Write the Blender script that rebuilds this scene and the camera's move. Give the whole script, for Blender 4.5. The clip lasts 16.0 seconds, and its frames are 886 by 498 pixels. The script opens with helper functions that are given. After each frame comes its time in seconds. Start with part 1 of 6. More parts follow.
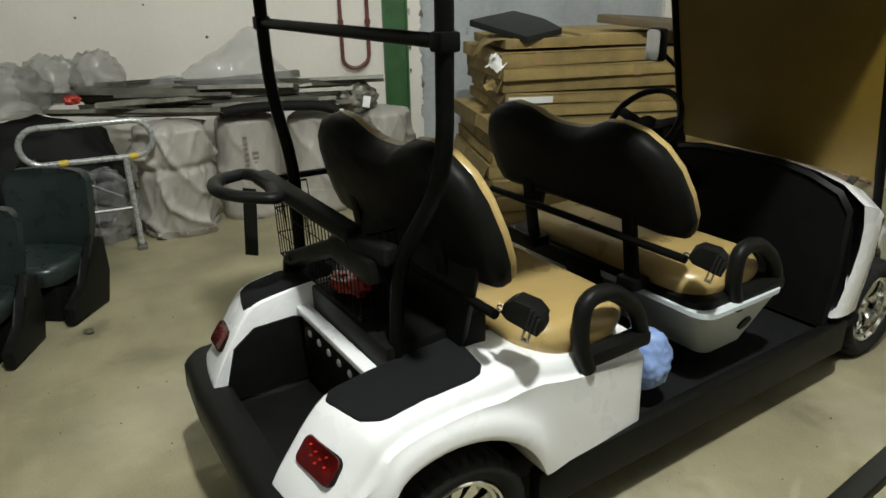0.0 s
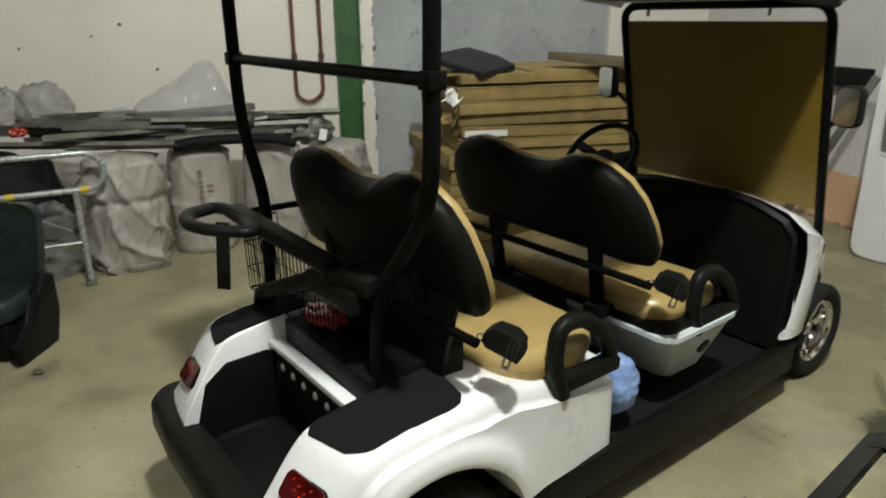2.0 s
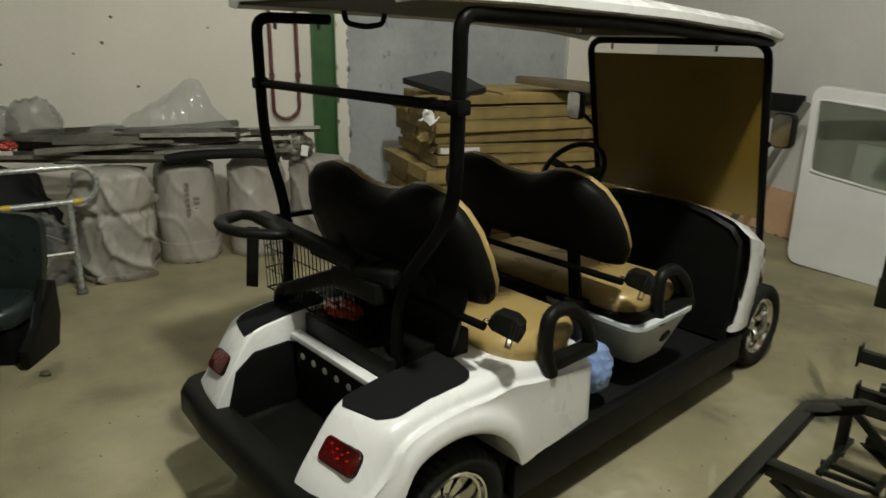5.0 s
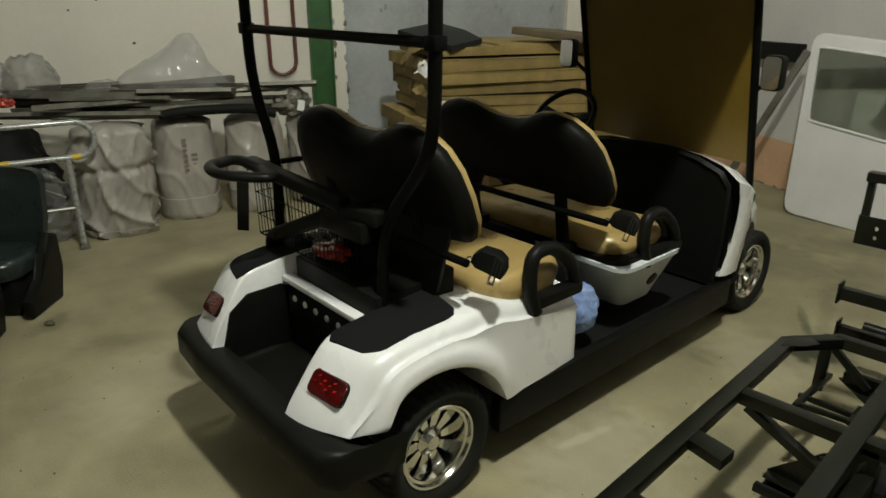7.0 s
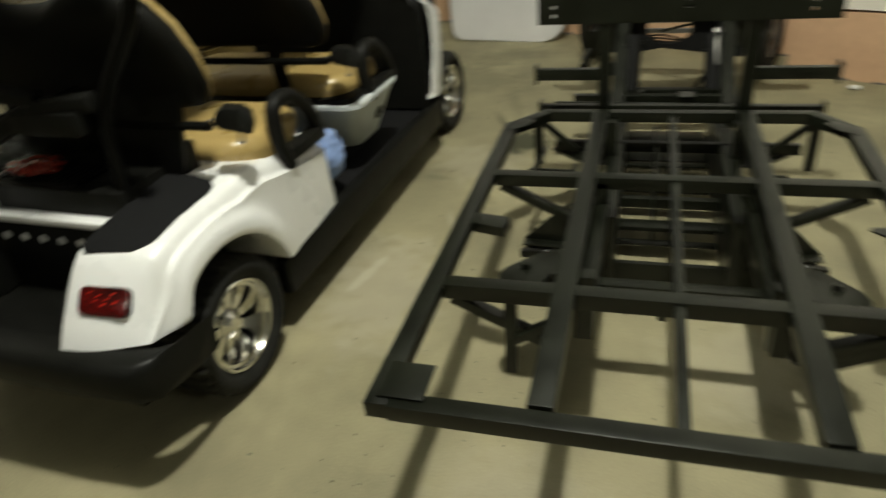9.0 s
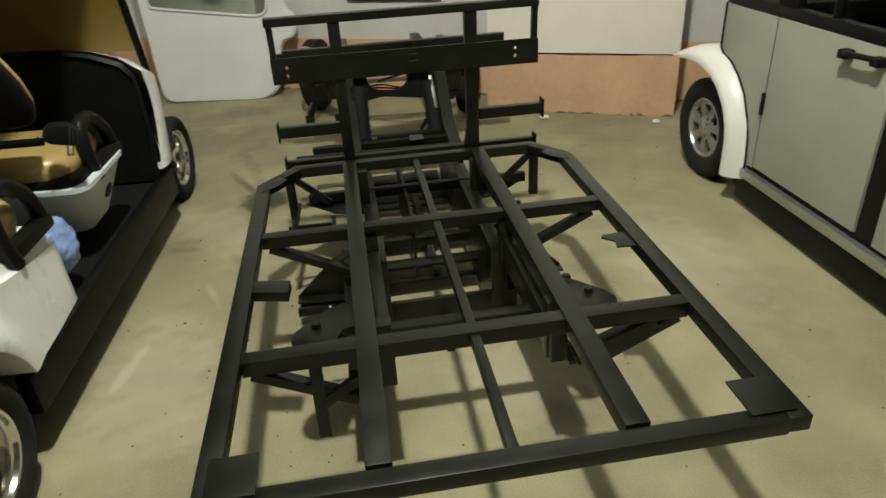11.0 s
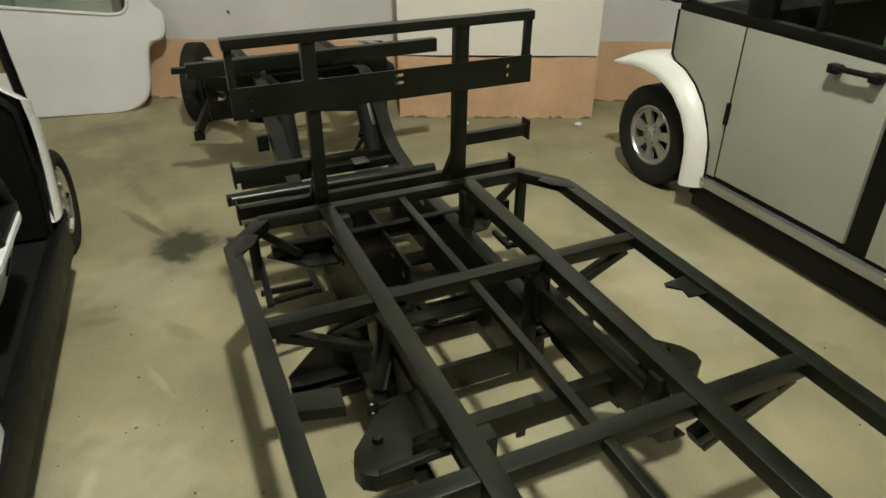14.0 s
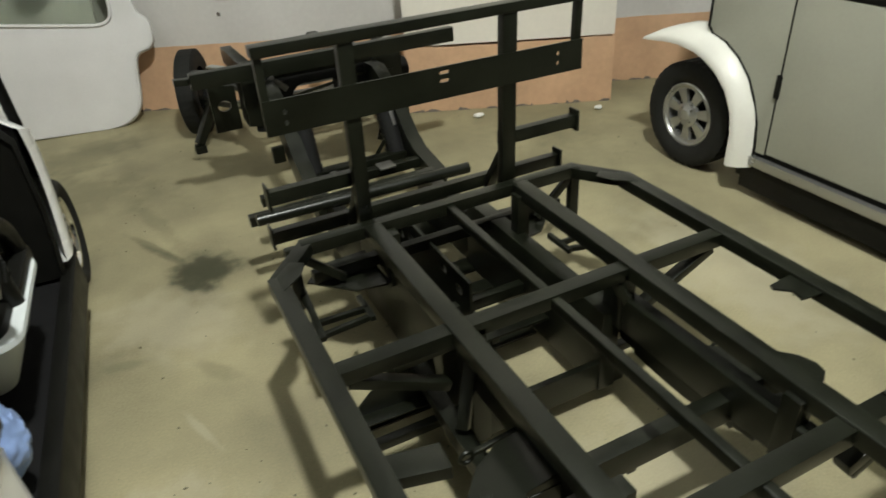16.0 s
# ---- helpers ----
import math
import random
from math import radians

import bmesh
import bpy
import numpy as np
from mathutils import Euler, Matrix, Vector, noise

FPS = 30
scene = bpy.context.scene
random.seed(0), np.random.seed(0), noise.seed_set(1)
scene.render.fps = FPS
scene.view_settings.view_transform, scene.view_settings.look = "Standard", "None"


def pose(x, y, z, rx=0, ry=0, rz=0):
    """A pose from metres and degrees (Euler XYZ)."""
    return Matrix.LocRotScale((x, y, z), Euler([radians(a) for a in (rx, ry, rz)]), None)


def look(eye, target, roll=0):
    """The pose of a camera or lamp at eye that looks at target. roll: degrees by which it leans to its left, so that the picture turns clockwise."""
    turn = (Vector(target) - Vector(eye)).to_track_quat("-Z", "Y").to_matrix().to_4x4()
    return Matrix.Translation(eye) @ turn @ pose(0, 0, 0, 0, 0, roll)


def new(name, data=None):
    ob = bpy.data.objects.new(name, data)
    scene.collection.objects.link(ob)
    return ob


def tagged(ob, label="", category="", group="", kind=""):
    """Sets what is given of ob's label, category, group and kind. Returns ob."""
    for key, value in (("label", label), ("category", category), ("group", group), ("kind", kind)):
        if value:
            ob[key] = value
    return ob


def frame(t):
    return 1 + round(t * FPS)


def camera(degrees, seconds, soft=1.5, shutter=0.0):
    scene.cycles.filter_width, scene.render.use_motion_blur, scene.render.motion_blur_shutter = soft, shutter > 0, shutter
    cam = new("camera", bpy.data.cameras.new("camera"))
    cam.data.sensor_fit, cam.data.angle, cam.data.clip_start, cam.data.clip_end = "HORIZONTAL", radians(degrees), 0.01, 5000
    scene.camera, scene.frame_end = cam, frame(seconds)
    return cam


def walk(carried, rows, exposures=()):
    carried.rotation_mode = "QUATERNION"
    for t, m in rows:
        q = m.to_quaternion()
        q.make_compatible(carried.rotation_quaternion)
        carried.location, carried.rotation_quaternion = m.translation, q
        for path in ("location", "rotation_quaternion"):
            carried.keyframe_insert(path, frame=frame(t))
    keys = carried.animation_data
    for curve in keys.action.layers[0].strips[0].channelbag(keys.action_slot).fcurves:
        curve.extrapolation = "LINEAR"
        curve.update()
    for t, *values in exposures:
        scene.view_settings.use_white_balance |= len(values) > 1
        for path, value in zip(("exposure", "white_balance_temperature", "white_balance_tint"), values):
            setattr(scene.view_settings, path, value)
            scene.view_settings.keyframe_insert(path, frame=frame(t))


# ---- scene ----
cam = camera(66.8, 16.0, shutter=0.8)
PATH = [
    (0, (0.485, 0.417, 1.779), (-1.02, 1.51, 1.045), -1.1),
    (0.5, (0.485, 0.414, 1.781), (-1.031, 1.504, 1.064), -0.9),
    (1, (0.482, 0.408, 1.778), (-1.035, 1.496, 1.06), -1.1),
    (1.5, (0.471, 0.374, 1.782), (-1.032, 1.51, 1.11), -0.6),
    (2, (0.456, 0.319, 1.795), (-0.974, 1.558, 1.145), -0.2),
    (2.5, (0.531, 0.28, 1.83), (-0.886, 1.568, 1.254), 0.4),
    (3, (0.628, 0.233, 1.861), (-0.797, 1.509, 1.279), 0.6),
    (3.2, (0.648, 0.216, 1.863), (-0.784, 1.485, 1.283), 0.7),
    (5.3, (0.581, -0.096, 1.842), (-0.712, 1.299, 1.222), 1.0),
    (5.5, (0.58, -0.11, 1.829), (-0.622, 1.339, 1.155), 1.5),
    (6, (0.576, -0.093, 1.813), (-0.646, 1.336, 1.132), 1.2),
    (6.5, (0.617, -0.073, 1.804), (-0.673, 1.258, 1.054), -0.8),
    (7, (0.694, -0.053, 1.789), (-0.639, 1.26, 1.083), 0.2),
    (7.5, (0.631, -0.057, 1.758), (-0.739, 1.219, 1.054), -0.7),
    (8, (0.468, -0.089, 1.695), (-0.858, 1.172, 0.889), -5.8),
    (8.5, (0.408, -0.149, 1.686), (-0.48, 1.325, 0.667), -2.8),
    (9, (0.535, -0.222, 1.627), (-0.01, 1.402, 0.596), -6.1),
    (9.5, (0.57, -0.292, 1.626), (0.318, 1.43, 0.64), -3.7),
    (10, (0.542, -0.271, 1.629), (0.48, 1.482, 0.668), -2.8),
    (10.2, (0.528, -0.267, 1.63), (0.528, 1.495, 0.683), -3.3),
    (12.3, (0.144, 0.018, 1.73), (0.579, 1.699, 0.737), -0.0),
    (12.5, (0.13, 0.075, 1.728), (0.572, 1.757, 0.74), 0.5),
    (13, (0.044, 0.21, 1.731), (0.565, 1.878, 0.757), 0.3),
    (13.5, (-0.059, 0.334, 1.731), (0.544, 1.977, 0.763), -1.2),
    (14, (-0.132, 0.406, 1.72), (0.55, 1.985, 0.699), -0.2),
    (14.5, (-0.092, 0.547, 1.711), (0.606, 2.129, 0.705), -0.6),
    (15, (-0.091, 0.652, 1.703), (0.596, 2.223, 0.674), -0.0),
    (15.5, (-0.169, 0.708, 1.694), (0.565, 2.257, 0.662), -2.4),
    (16, (-0.257, 0.744, 1.683), (0.451, 2.289, 0.629), -3.9),
]
walk(cam, [(t, look(eye, target, roll)) for t, eye, target, roll in PATH], ((0, 0.06, 6200, 10), (2.0, 0.02, 6300, 10), (2.5, 0.04, 6450, 9), (3.0, -0.22, 6550, 9), (3.2, -0.26, 6550, 9), (5.3, -0.42, 6700, 8), (7.0, -0.41, 6700, 6), (7.5, -0.40, 6700, 6), (8.5, -0.40, 6850, 3), (9.0, -0.13, 6850, 6), (9.5, 0.0, 6800, 8), (12.5, -0.02, 6650, 7), (14.0, -0.03, 6750, 7), (15.0, -0.02, 6500, 7), (15.5, 0.0, 6400, 9), (16.0, 0.12, 6400, 9)))


# ---- world and light ----
world = bpy.data.worlds.new("world")
scene.world = world
world.use_nodes = True
world.node_tree.nodes["Background"].inputs[0].default_value = (0.75, 0.8, 0.7, 1)
world.node_tree.nodes["Background"].inputs[1].default_value = 0.01


def hall_or_fill_lamp(name, place, watts, radius, colour):
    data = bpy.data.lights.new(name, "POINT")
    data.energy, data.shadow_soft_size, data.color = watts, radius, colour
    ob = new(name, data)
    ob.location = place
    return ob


hall_or_fill_lamp("hall_or_fill_lamp", (0.44, 1.0, 4.7), 775, 0.12, (0.985, 1.0, 0.93))
# Added weak fill from behind, an unseen source that brightens rear-facing sides.
hall_or_fill_lamp("hall_or_fill_lamp", (-0.6, -4.4, 4.7), 95, 0.25, (0.985, 1.0, 0.93))
hall_or_fill_lamp("hall_or_fill_lamp", (-2.95, 3.0, 4.7), 125, 0.2, (0.985, 1.0, 0.94))
scene.view_settings.exposure = 0.0


# ---- materials ----
def material(name, colour, rough=0.6, metal=0.0, vary=0.15, scale=6.0, bump=0.0, fine=60.0, dark=None, coat=0.0, spread=0.0, alpha=1.0, spec=0.5):
    """A surface whose colour wanders at two scales, with fine relief."""
    m = bpy.data.materials.new(name)
    m.use_nodes = True
    n, l = m.node_tree.nodes, m.node_tree.links
    b = n["Principled BSDF"]
    b.inputs["Roughness"].default_value, b.inputs["Metallic"].default_value = rough, metal
    b.inputs["Coat Weight"].default_value = coat
    b.inputs["Specular IOR Level"].default_value = spec
    b.inputs["Coat Roughness"].default_value = 0.08
    where = n.new("ShaderNodeTexCoord")
    big, small = n.new("ShaderNodeTexNoise"), n.new("ShaderNodeTexNoise")
    big.inputs["Scale"].default_value, small.inputs["Scale"].default_value = scale, fine
    big.inputs["Detail"].default_value, small.inputs["Detail"].default_value = 6, 3
    for t in (big, small):
        l.new(where.outputs["Object"], t.inputs["Vector"])
    add = n.new("ShaderNodeMath")
    add.operation = "MULTIPLY_ADD"
    add.inputs[1].default_value = 0.35
    l.new(small.outputs["Fac"], add.inputs[0])
    l.new(big.outputs["Fac"], add.inputs[2])
    ramp = n.new("ShaderNodeMapRange")
    ramp.inputs["From Min"].default_value, ramp.inputs["From Max"].default_value = 0.42, 0.95
    l.new(add.outputs[0], ramp.inputs["Value"])
    mix = n.new("ShaderNodeMix")
    mix.data_type = "RGBA"
    low = dark or tuple(c * (1 - 2 * vary) for c in colour)
    mix.inputs["A"].default_value, mix.inputs["B"].default_value = (*low, 1), (*colour, 1)
    l.new(ramp.outputs["Result"], mix.inputs["Factor"])
    out = mix.outputs["Result"]
    if spread:
        info, hue = n.new("ShaderNodeObjectInfo"), n.new("ShaderNodeHueSaturation")
        val = n.new("ShaderNodeMapRange")
        val.inputs["To Min"].default_value, val.inputs["To Max"].default_value = 1 - spread, 1 + spread
        l.new(info.outputs["Random"], val.inputs["Value"])
        l.new(val.outputs["Result"], hue.inputs["Value"])
        l.new(out, hue.inputs["Color"])
        out = hue.outputs["Color"]
    l.new(out, b.inputs["Base Color"])
    rr = n.new("ShaderNodeMapRange")
    rr.inputs["To Min"].default_value, rr.inputs["To Max"].default_value = max(0.02, rough - 0.12), min(1, rough + 0.12)
    l.new(big.outputs["Fac"], rr.inputs["Value"])
    l.new(rr.outputs["Result"], b.inputs["Roughness"])
    if bump:
        bp = n.new("ShaderNodeBump")
        bp.inputs["Strength"].default_value, bp.inputs["Distance"].default_value = 0.6, bump
        l.new(add.outputs[0], bp.inputs["Height"])
        l.new(bp.outputs["Normal"], b.inputs["Normal"])
    if alpha < 1:
        b.inputs["Alpha"].default_value = alpha
    return m


def glass(name, colour, rough=0.05):
    m = bpy.data.materials.new(name)
    m.use_nodes = True
    b = m.node_tree.nodes["Principled BSDF"]
    b.inputs["Base Color"].default_value = (*colour, 1)
    b.inputs["Transmission Weight"].default_value, b.inputs["Roughness"].default_value, b.inputs["IOR"].default_value = 1, rough, 1.3
    return m


M_FLOOR = material("concrete_floor", (0.37, 0.33, 0.195), 0.72, vary=0.26, scale=2.3, bump=0.004, fine=120)


def floor_marks(m, spots, colour):
    """Oil spots, streaks and broad tone patches (x, y, radius, turn, stretch along y, strength) with ragged edges on a
    floor.
    """
    n, l = m.node_tree.nodes, m.node_tree.links
    b = n["Principled BSDF"]
    was = b.inputs["Base Color"].links[0].from_socket
    where, rag = n.new("ShaderNodeTexCoord"), n.new("ShaderNodeTexNoise")
    rag.inputs["Scale"].default_value, rag.inputs["Detail"].default_value = 9, 6
    l.new(where.outputs["Object"], rag.inputs["Vector"])
    for x, y, r, turn, long, much in spots:
        mp = n.new("ShaderNodeMapping")
        mp.vector_type = "TEXTURE"
        mp.inputs["Location"].default_value = (x, y, 0)
        mp.inputs["Rotation"].default_value = (0, 0, radians(turn))
        mp.inputs["Scale"].default_value = (r, r * long, 1)
        l.new(where.outputs["Object"], mp.inputs["Vector"])
        far = n.new("ShaderNodeVectorMath")
        far.operation = "LENGTH"
        l.new(mp.outputs["Vector"], far.inputs[0])
        add = n.new("ShaderNodeMath")
        add.operation = "MULTIPLY_ADD"
        add.inputs[1].default_value = 1.4
        l.new(rag.outputs["Fac"], add.inputs[0])
        l.new(far.outputs["Value"], add.inputs[2])
        fade = n.new("ShaderNodeMapRange")
        fade.interpolation_type = "SMOOTHSTEP"
        fade.inputs["From Min"].default_value, fade.inputs["From Max"].default_value = 1.0, 1.75
        fade.inputs["To Min"].default_value, fade.inputs["To Max"].default_value = much, 0.0
        l.new(add.outputs[0], fade.inputs["Value"])
        mix = n.new("ShaderNodeMix")
        mix.data_type = "RGBA"
        mix.inputs["B"].default_value = (*colour, 1)
        l.new(fade.outputs["Result"], mix.inputs["Factor"])
        l.new(was, mix.inputs["A"])
        was = mix.outputs["Result"]
    l.new(was, b.inputs["Base Color"])


# Spots and stains; the first two are thin dark streaks.
floor_marks(M_FLOOR, [(-0.36, 4.0, 0.03, 28, 9, 0.5), (-0.30, 4.2, 0.06, 12, 9, 0.35), (-0.6, 5.5, 0.5, 30, 0.6, 0.4), (-3.38, 0.77, 0.10, 40, 2.0, 0.55), (-2.9, 1.0, 0.12, -30, 2.5, 0.3), (2.05, 1.7, 0.14, 8, 9, 0.3), (1.9, 3.6, 0.5, 0, 1.2, 0.22), (-0.4, 1.2, 0.5, 0, 1.6, 0.15), (-0.75, 4.9, 0.35, 60, 2.2, 0.4), (-0.25, 2.9, 0.05, 35, 2.5, 0.4), (-0.55, 3.1, 0.04, 80, 3.0, 0.35), (2.15, 4.4, 0.5, 30, 1.5, 0.25), (-2.5, 0.3, 0.3, 40, 2.0, 0.22)], (0.10, 0.095, 0.05))
# Broad faint patches that darken the floor's near and side areas.
floor_marks(M_FLOOR, [(1.85, 1.0, 0.85, 12, 1.7, 0.30), (2.0, 2.3, 0.35, -10, 2.4, 0.25), (-0.55, 0.7, 0.5, 10, 1.8, 0.25), (-1.6, -0.3, 0.9, 60, 1.5, 0.28), (-3.0, 0.2, 0.7, 30, 1.6, 0.3), (-0.5, 4.6, 0.6, 30, 1.4, 0.25)], (0.17, 0.15, 0.085))
floor_marks(M_FLOOR, [(-0.61, 2.1, 0.035, -15, 6, 0.5), (-0.35, 2.6, 0.02, 20, 7, 0.3), (-0.5, 2.0, 0.35, 10, 1.6, 0.4), (-0.35, 3.3, 0.3, 40, 1.4, 0.3), (1.9, 2.4, 0.35, 0, 2.0, 0.35), (0.3, 0.95, 0.3, 70, 1.5, 0.25), (-2.4, 0.9, 0.4, 30, 1.4, 0.25), (0.9, 1.7, 0.3, 0, 1.2, 0.3)], (0.47, 0.43, 0.32))
# The dark oil spot, with a thin dark streak leading from it.
floor_marks(M_FLOOR, [(-0.165, 3.62, 0.20, 10, 1.0, 1.0), (-0.17, 3.62, 0.15, 50, 1.1, 0.8), (-0.30, 3.86, 0.035, 30, 6.0, 0.5)], (0.045, 0.045, 0.022))
M_WALL = material("white_wall", (0.79, 0.745, 0.655), 0.85, vary=0.06, scale=1.2, bump=0.003, fine=30)
M_BLUEWALL = material("blue_grey_wall", (0.43, 0.45, 0.45), 0.8, vary=0.17, scale=2.2, bump=0.004, fine=20)
M_DADO = material("orange_dado", (0.68, 0.43, 0.26), 0.8, vary=0.14, scale=2.5, bump=0.003, fine=25)
M_GREYWALL = material("lavender_wall", (0.62, 0.60, 0.57), 0.8, vary=0.09, scale=1.5, bump=0.002, fine=30)
# Ceiling and far walls lie out of view; darkened to cut bounced light.
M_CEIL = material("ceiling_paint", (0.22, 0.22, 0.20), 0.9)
M_FARWALL = material("dim_grey_wall", (0.22, 0.22, 0.20), 0.9)
M_GREEN = material("green_paint", (0.035, 0.12, 0.03), 0.5, vary=0.2, scale=8, bump=0.001)
M_PIPE = material("maroon_paint", (0.17, 0.055, 0.045), 0.4, vary=0.2)
M_CARTWHITE = material("cart_white_paint", (0.84, 0.84, 0.83), 0.28, vary=0.006, coat=0.5)
M_BLACKTUBE = material("black_powder_coat", (0.0055, 0.0055, 0.0048), 0.4, vary=0.2, scale=20, spec=0.07)
M_CHASSIS = material("chassis_black_paint", (0.0096, 0.0112, 0.0062), 0.33, vary=0.35, scale=7, bump=0.001, fine=90, spec=0.38)
M_PLASTIC = material("black_plastic", (0.0085, 0.0085, 0.0072), 0.45, vary=0.2, scale=14, bump=0.0006, fine=300, spec=0.13)
M_MAT = material("black_rubber_mat", (0.010, 0.010, 0.0105), 0.85, vary=0.15, scale=30, bump=0.001, fine=400, spec=0.12)
M_VINYLB = material("black_vinyl", (0.0078, 0.0076, 0.0064), 0.45, vary=0.15, scale=12, bump=0.0006, fine=220, spec=0.07)
M_VINYLT = material("tan_vinyl", (0.43, 0.305, 0.115), 0.3, vary=0.1, scale=9, bump=0.0006, fine=220)
M_TUB = material("grey_tub_plastic", (0.62, 0.66, 0.67), 0.4, vary=0.06)
M_RED = material("red_lens", (0.10, 0.003, 0.003), 0.08, vary=0.45, scale=14, bump=0.002, fine=90, coat=0.8)
M_LENSGLINT = material("red_lens_glint", (0.75, 0.035, 0.018), 0.10, vary=0.4, scale=60, bump=0.004, fine=160, coat=1.0)
M_TYRE = material("tyre_rubber", (0.017, 0.017, 0.015), 0.75, vary=0.2, scale=25, bump=0.001, fine=200, spec=0.2)
M_CHROME = material("chrome", (0.75, 0.74, 0.7), 0.1, metal=1.0, vary=0.05)
M_ALLOY = material("silver_alloy", (0.45, 0.45, 0.43), 0.3, metal=0.8, vary=0.06)
M_STEEL = material("bare_steel", (0.35, 0.34, 0.32), 0.38, metal=0.9, vary=0.2)
M_FILM = material("brown_protective_paper", (0.19, 0.12, 0.012), 0.5, vary=0.15, scale=3)
M_CARD = material("cardboard", (0.275, 0.197, 0.068), 0.85, vary=0.24, scale=5, bump=0.002, fine=60, spread=0.32)
M_PAPER = material("white_paper", (0.75, 0.74, 0.7), 0.8, vary=0.08)
M_BAG = material("woven_plastic_sack", (0.40, 0.37, 0.325), 0.5, vary=0.10, scale=5, bump=0.004, fine=70, spread=0.1, coat=0.35)
M_BUBBLE = material("plastic_wrap", (0.30, 0.295, 0.27), 0.25, vary=0.2, scale=8, bump=0.03, fine=45, coat=1.0, alpha=0.42)
M_SEATGREEN = material("dark_green_plastic", (0.020, 0.030, 0.028), 0.3, vary=0.2, scale=8, spec=0.4)
M_VAN = material("grey_primer_body", (0.335, 0.335, 0.275), 0.5, vary=0.07, scale=3, bump=0.0005)
M_VANWHITE = material("van_white_paint", (0.75, 0.74, 0.68), 0.35, vary=0.04, coat=0.3)
M_PANELW = material("white_gelcoat", (0.72, 0.71, 0.70), 0.42, vary=0.05, scale=4)
M_GLASS = glass("window_glass", (0.75, 0.8, 0.74))
M_GLASSDARK = glass("smoked_window_glass", (0.36, 0.39, 0.33))
M_ROOFUNDER = material("dark_roof_underside", (0.045, 0.045, 0.032), 0.6, vary=0.2)
M_OLIVE = material("olive_cloth", (0.09, 0.12, 0.055), 0.8, vary=0.25)
M_FAINT = material("faint_grey_paint", (0.36, 0.38, 0.39), 0.8, vary=0.2, scale=30)
M_INSIDE = material("dark_interior", (0.010, 0.010, 0.0095), 0.7, spec=0.15)
M_BLUECLOTH = material("blue_plastic_bag", (0.28, 0.40, 0.72), 0.45, vary=0.2, scale=16, bump=0.004, fine=30)
M_DARKRAIL = material("grey_steel_profile", (0.20, 0.19, 0.15), 0.5, metal=0.3, vary=0.3, scale=8, spread=0.4)
M_REDPL = material("red_plastic", (0.6, 0.02, 0.03), 0.4, vary=0.1)
M_MIRROR = material("mirror_glass", (0.8, 0.8, 0.78), 0.03, metal=1.0, vary=0.01)
M_YELLOW = material("yellow_tape", (0.7, 0.5, 0.05), 0.5)
M_REDWRAP = material("red_wrap", (0.5, 0.05, 0.03), 0.2, vary=0.3, scale=20, bump=0.004, coat=0.5)
M_SLATE = material("dark_grey_plastic", (0.02, 0.021, 0.02), 0.55, vary=0.2, spec=0.25)
M_BOARD = material("brown_board", (0.12, 0.088, 0.045), 0.7, vary=0.2)
M_TAPE = material("packing_tape", (0.30, 0.19, 0.08), 0.3, vary=0.1)
M_PRINT = material("faded_print", (0.31, 0.235, 0.20), 0.8, vary=0.3)
M_CHIP = material("chipped_plaster", (0.22, 0.19, 0.16), 0.9, vary=0.3, scale=40)
M_CLEAR = material("clear_plastic_sheet", (0.62, 0.62, 0.60), 0.12, vary=0.3, scale=9, bump=0.012, fine=28, coat=0.8, alpha=0.30)
M_CLEARTUBE = material("film_wrapped_chrome", (0.42, 0.43, 0.41), 0.28, metal=0.3, vary=0.12, scale=30, bump=0.002, coat=0.5)
M_DIRT = material("oily_dirt", (0.13, 0.12, 0.07), 0.8, vary=0.3, scale=20)


# ---- builders ----
def box(bm, lo, hi, bevel=0.0, m=None):
    lo, hi = Vector(lo), Vector(hi)
    r = bmesh.ops.create_cube(bm, size=1, matrix=(m or Matrix()) @ Matrix.LocRotScale((lo + hi) / 2, None, hi - lo))
    if bevel:
        edges = {e for v in r["verts"] for e in v.link_edges}
        bmesh.ops.bevel(bm, geom=list(edges), offset=bevel, segments=2, affect="EDGES", profile=0.6)
    return bm


def beam(bm, p0, p1, w, h, up=(0, 0, 1), bevel=0.003):
    """A bar of width w and height h whose middle line runs from p0 to p1."""
    p0, p1 = Vector(p0), Vector(p1)
    d = (p1 - p0).normalized()
    side = d.cross(Vector(up)).normalized()
    top = side.cross(d)
    turn = Matrix((side, d, top)).transposed().to_4x4()
    long = (p1 - p0).length
    return box(bm, (-w / 2, -long / 2, -h / 2), (w / 2, long / 2, h / 2), bevel, Matrix.Translation((p0 + p1) / 2) @ turn)


def fillet(points, radius, steps=4):
    pts = [Vector(p) for p in points]
    out = [pts[0]]
    for a, b, c in zip(pts, pts[1:], pts[2:]):
        r = min(radius, (a - b).length * 0.49, (c - b).length * 0.49)
        s, e = b + (a - b).normalized() * r, b + (c - b).normalized() * r
        for k in range(steps + 1):
            t = k / steps
            out.append(s * (1 - t) ** 2 + b * 2 * t * (1 - t) + e * t * t)
    return out + [pts[-1]]


def loft(bm, rings, caps=True, closed=True, loop=False):
    rows = [[bm.verts.new(p) for p in ring] for ring in rings]
    pairs = list(zip(rows, rows[1:])) + ([(rows[-1], rows[0])] if loop else [])
    for a, b in pairs:
        n = len(a)
        for k in range(n if closed else n - 1):
            j = (k + 1) % n
            bm.faces.new((a[k], a[j], b[j], b[k]))
    if caps and closed and not loop:
        bm.faces.new(rows[0][::-1])
        bm.faces.new(rows[-1])
    return bm


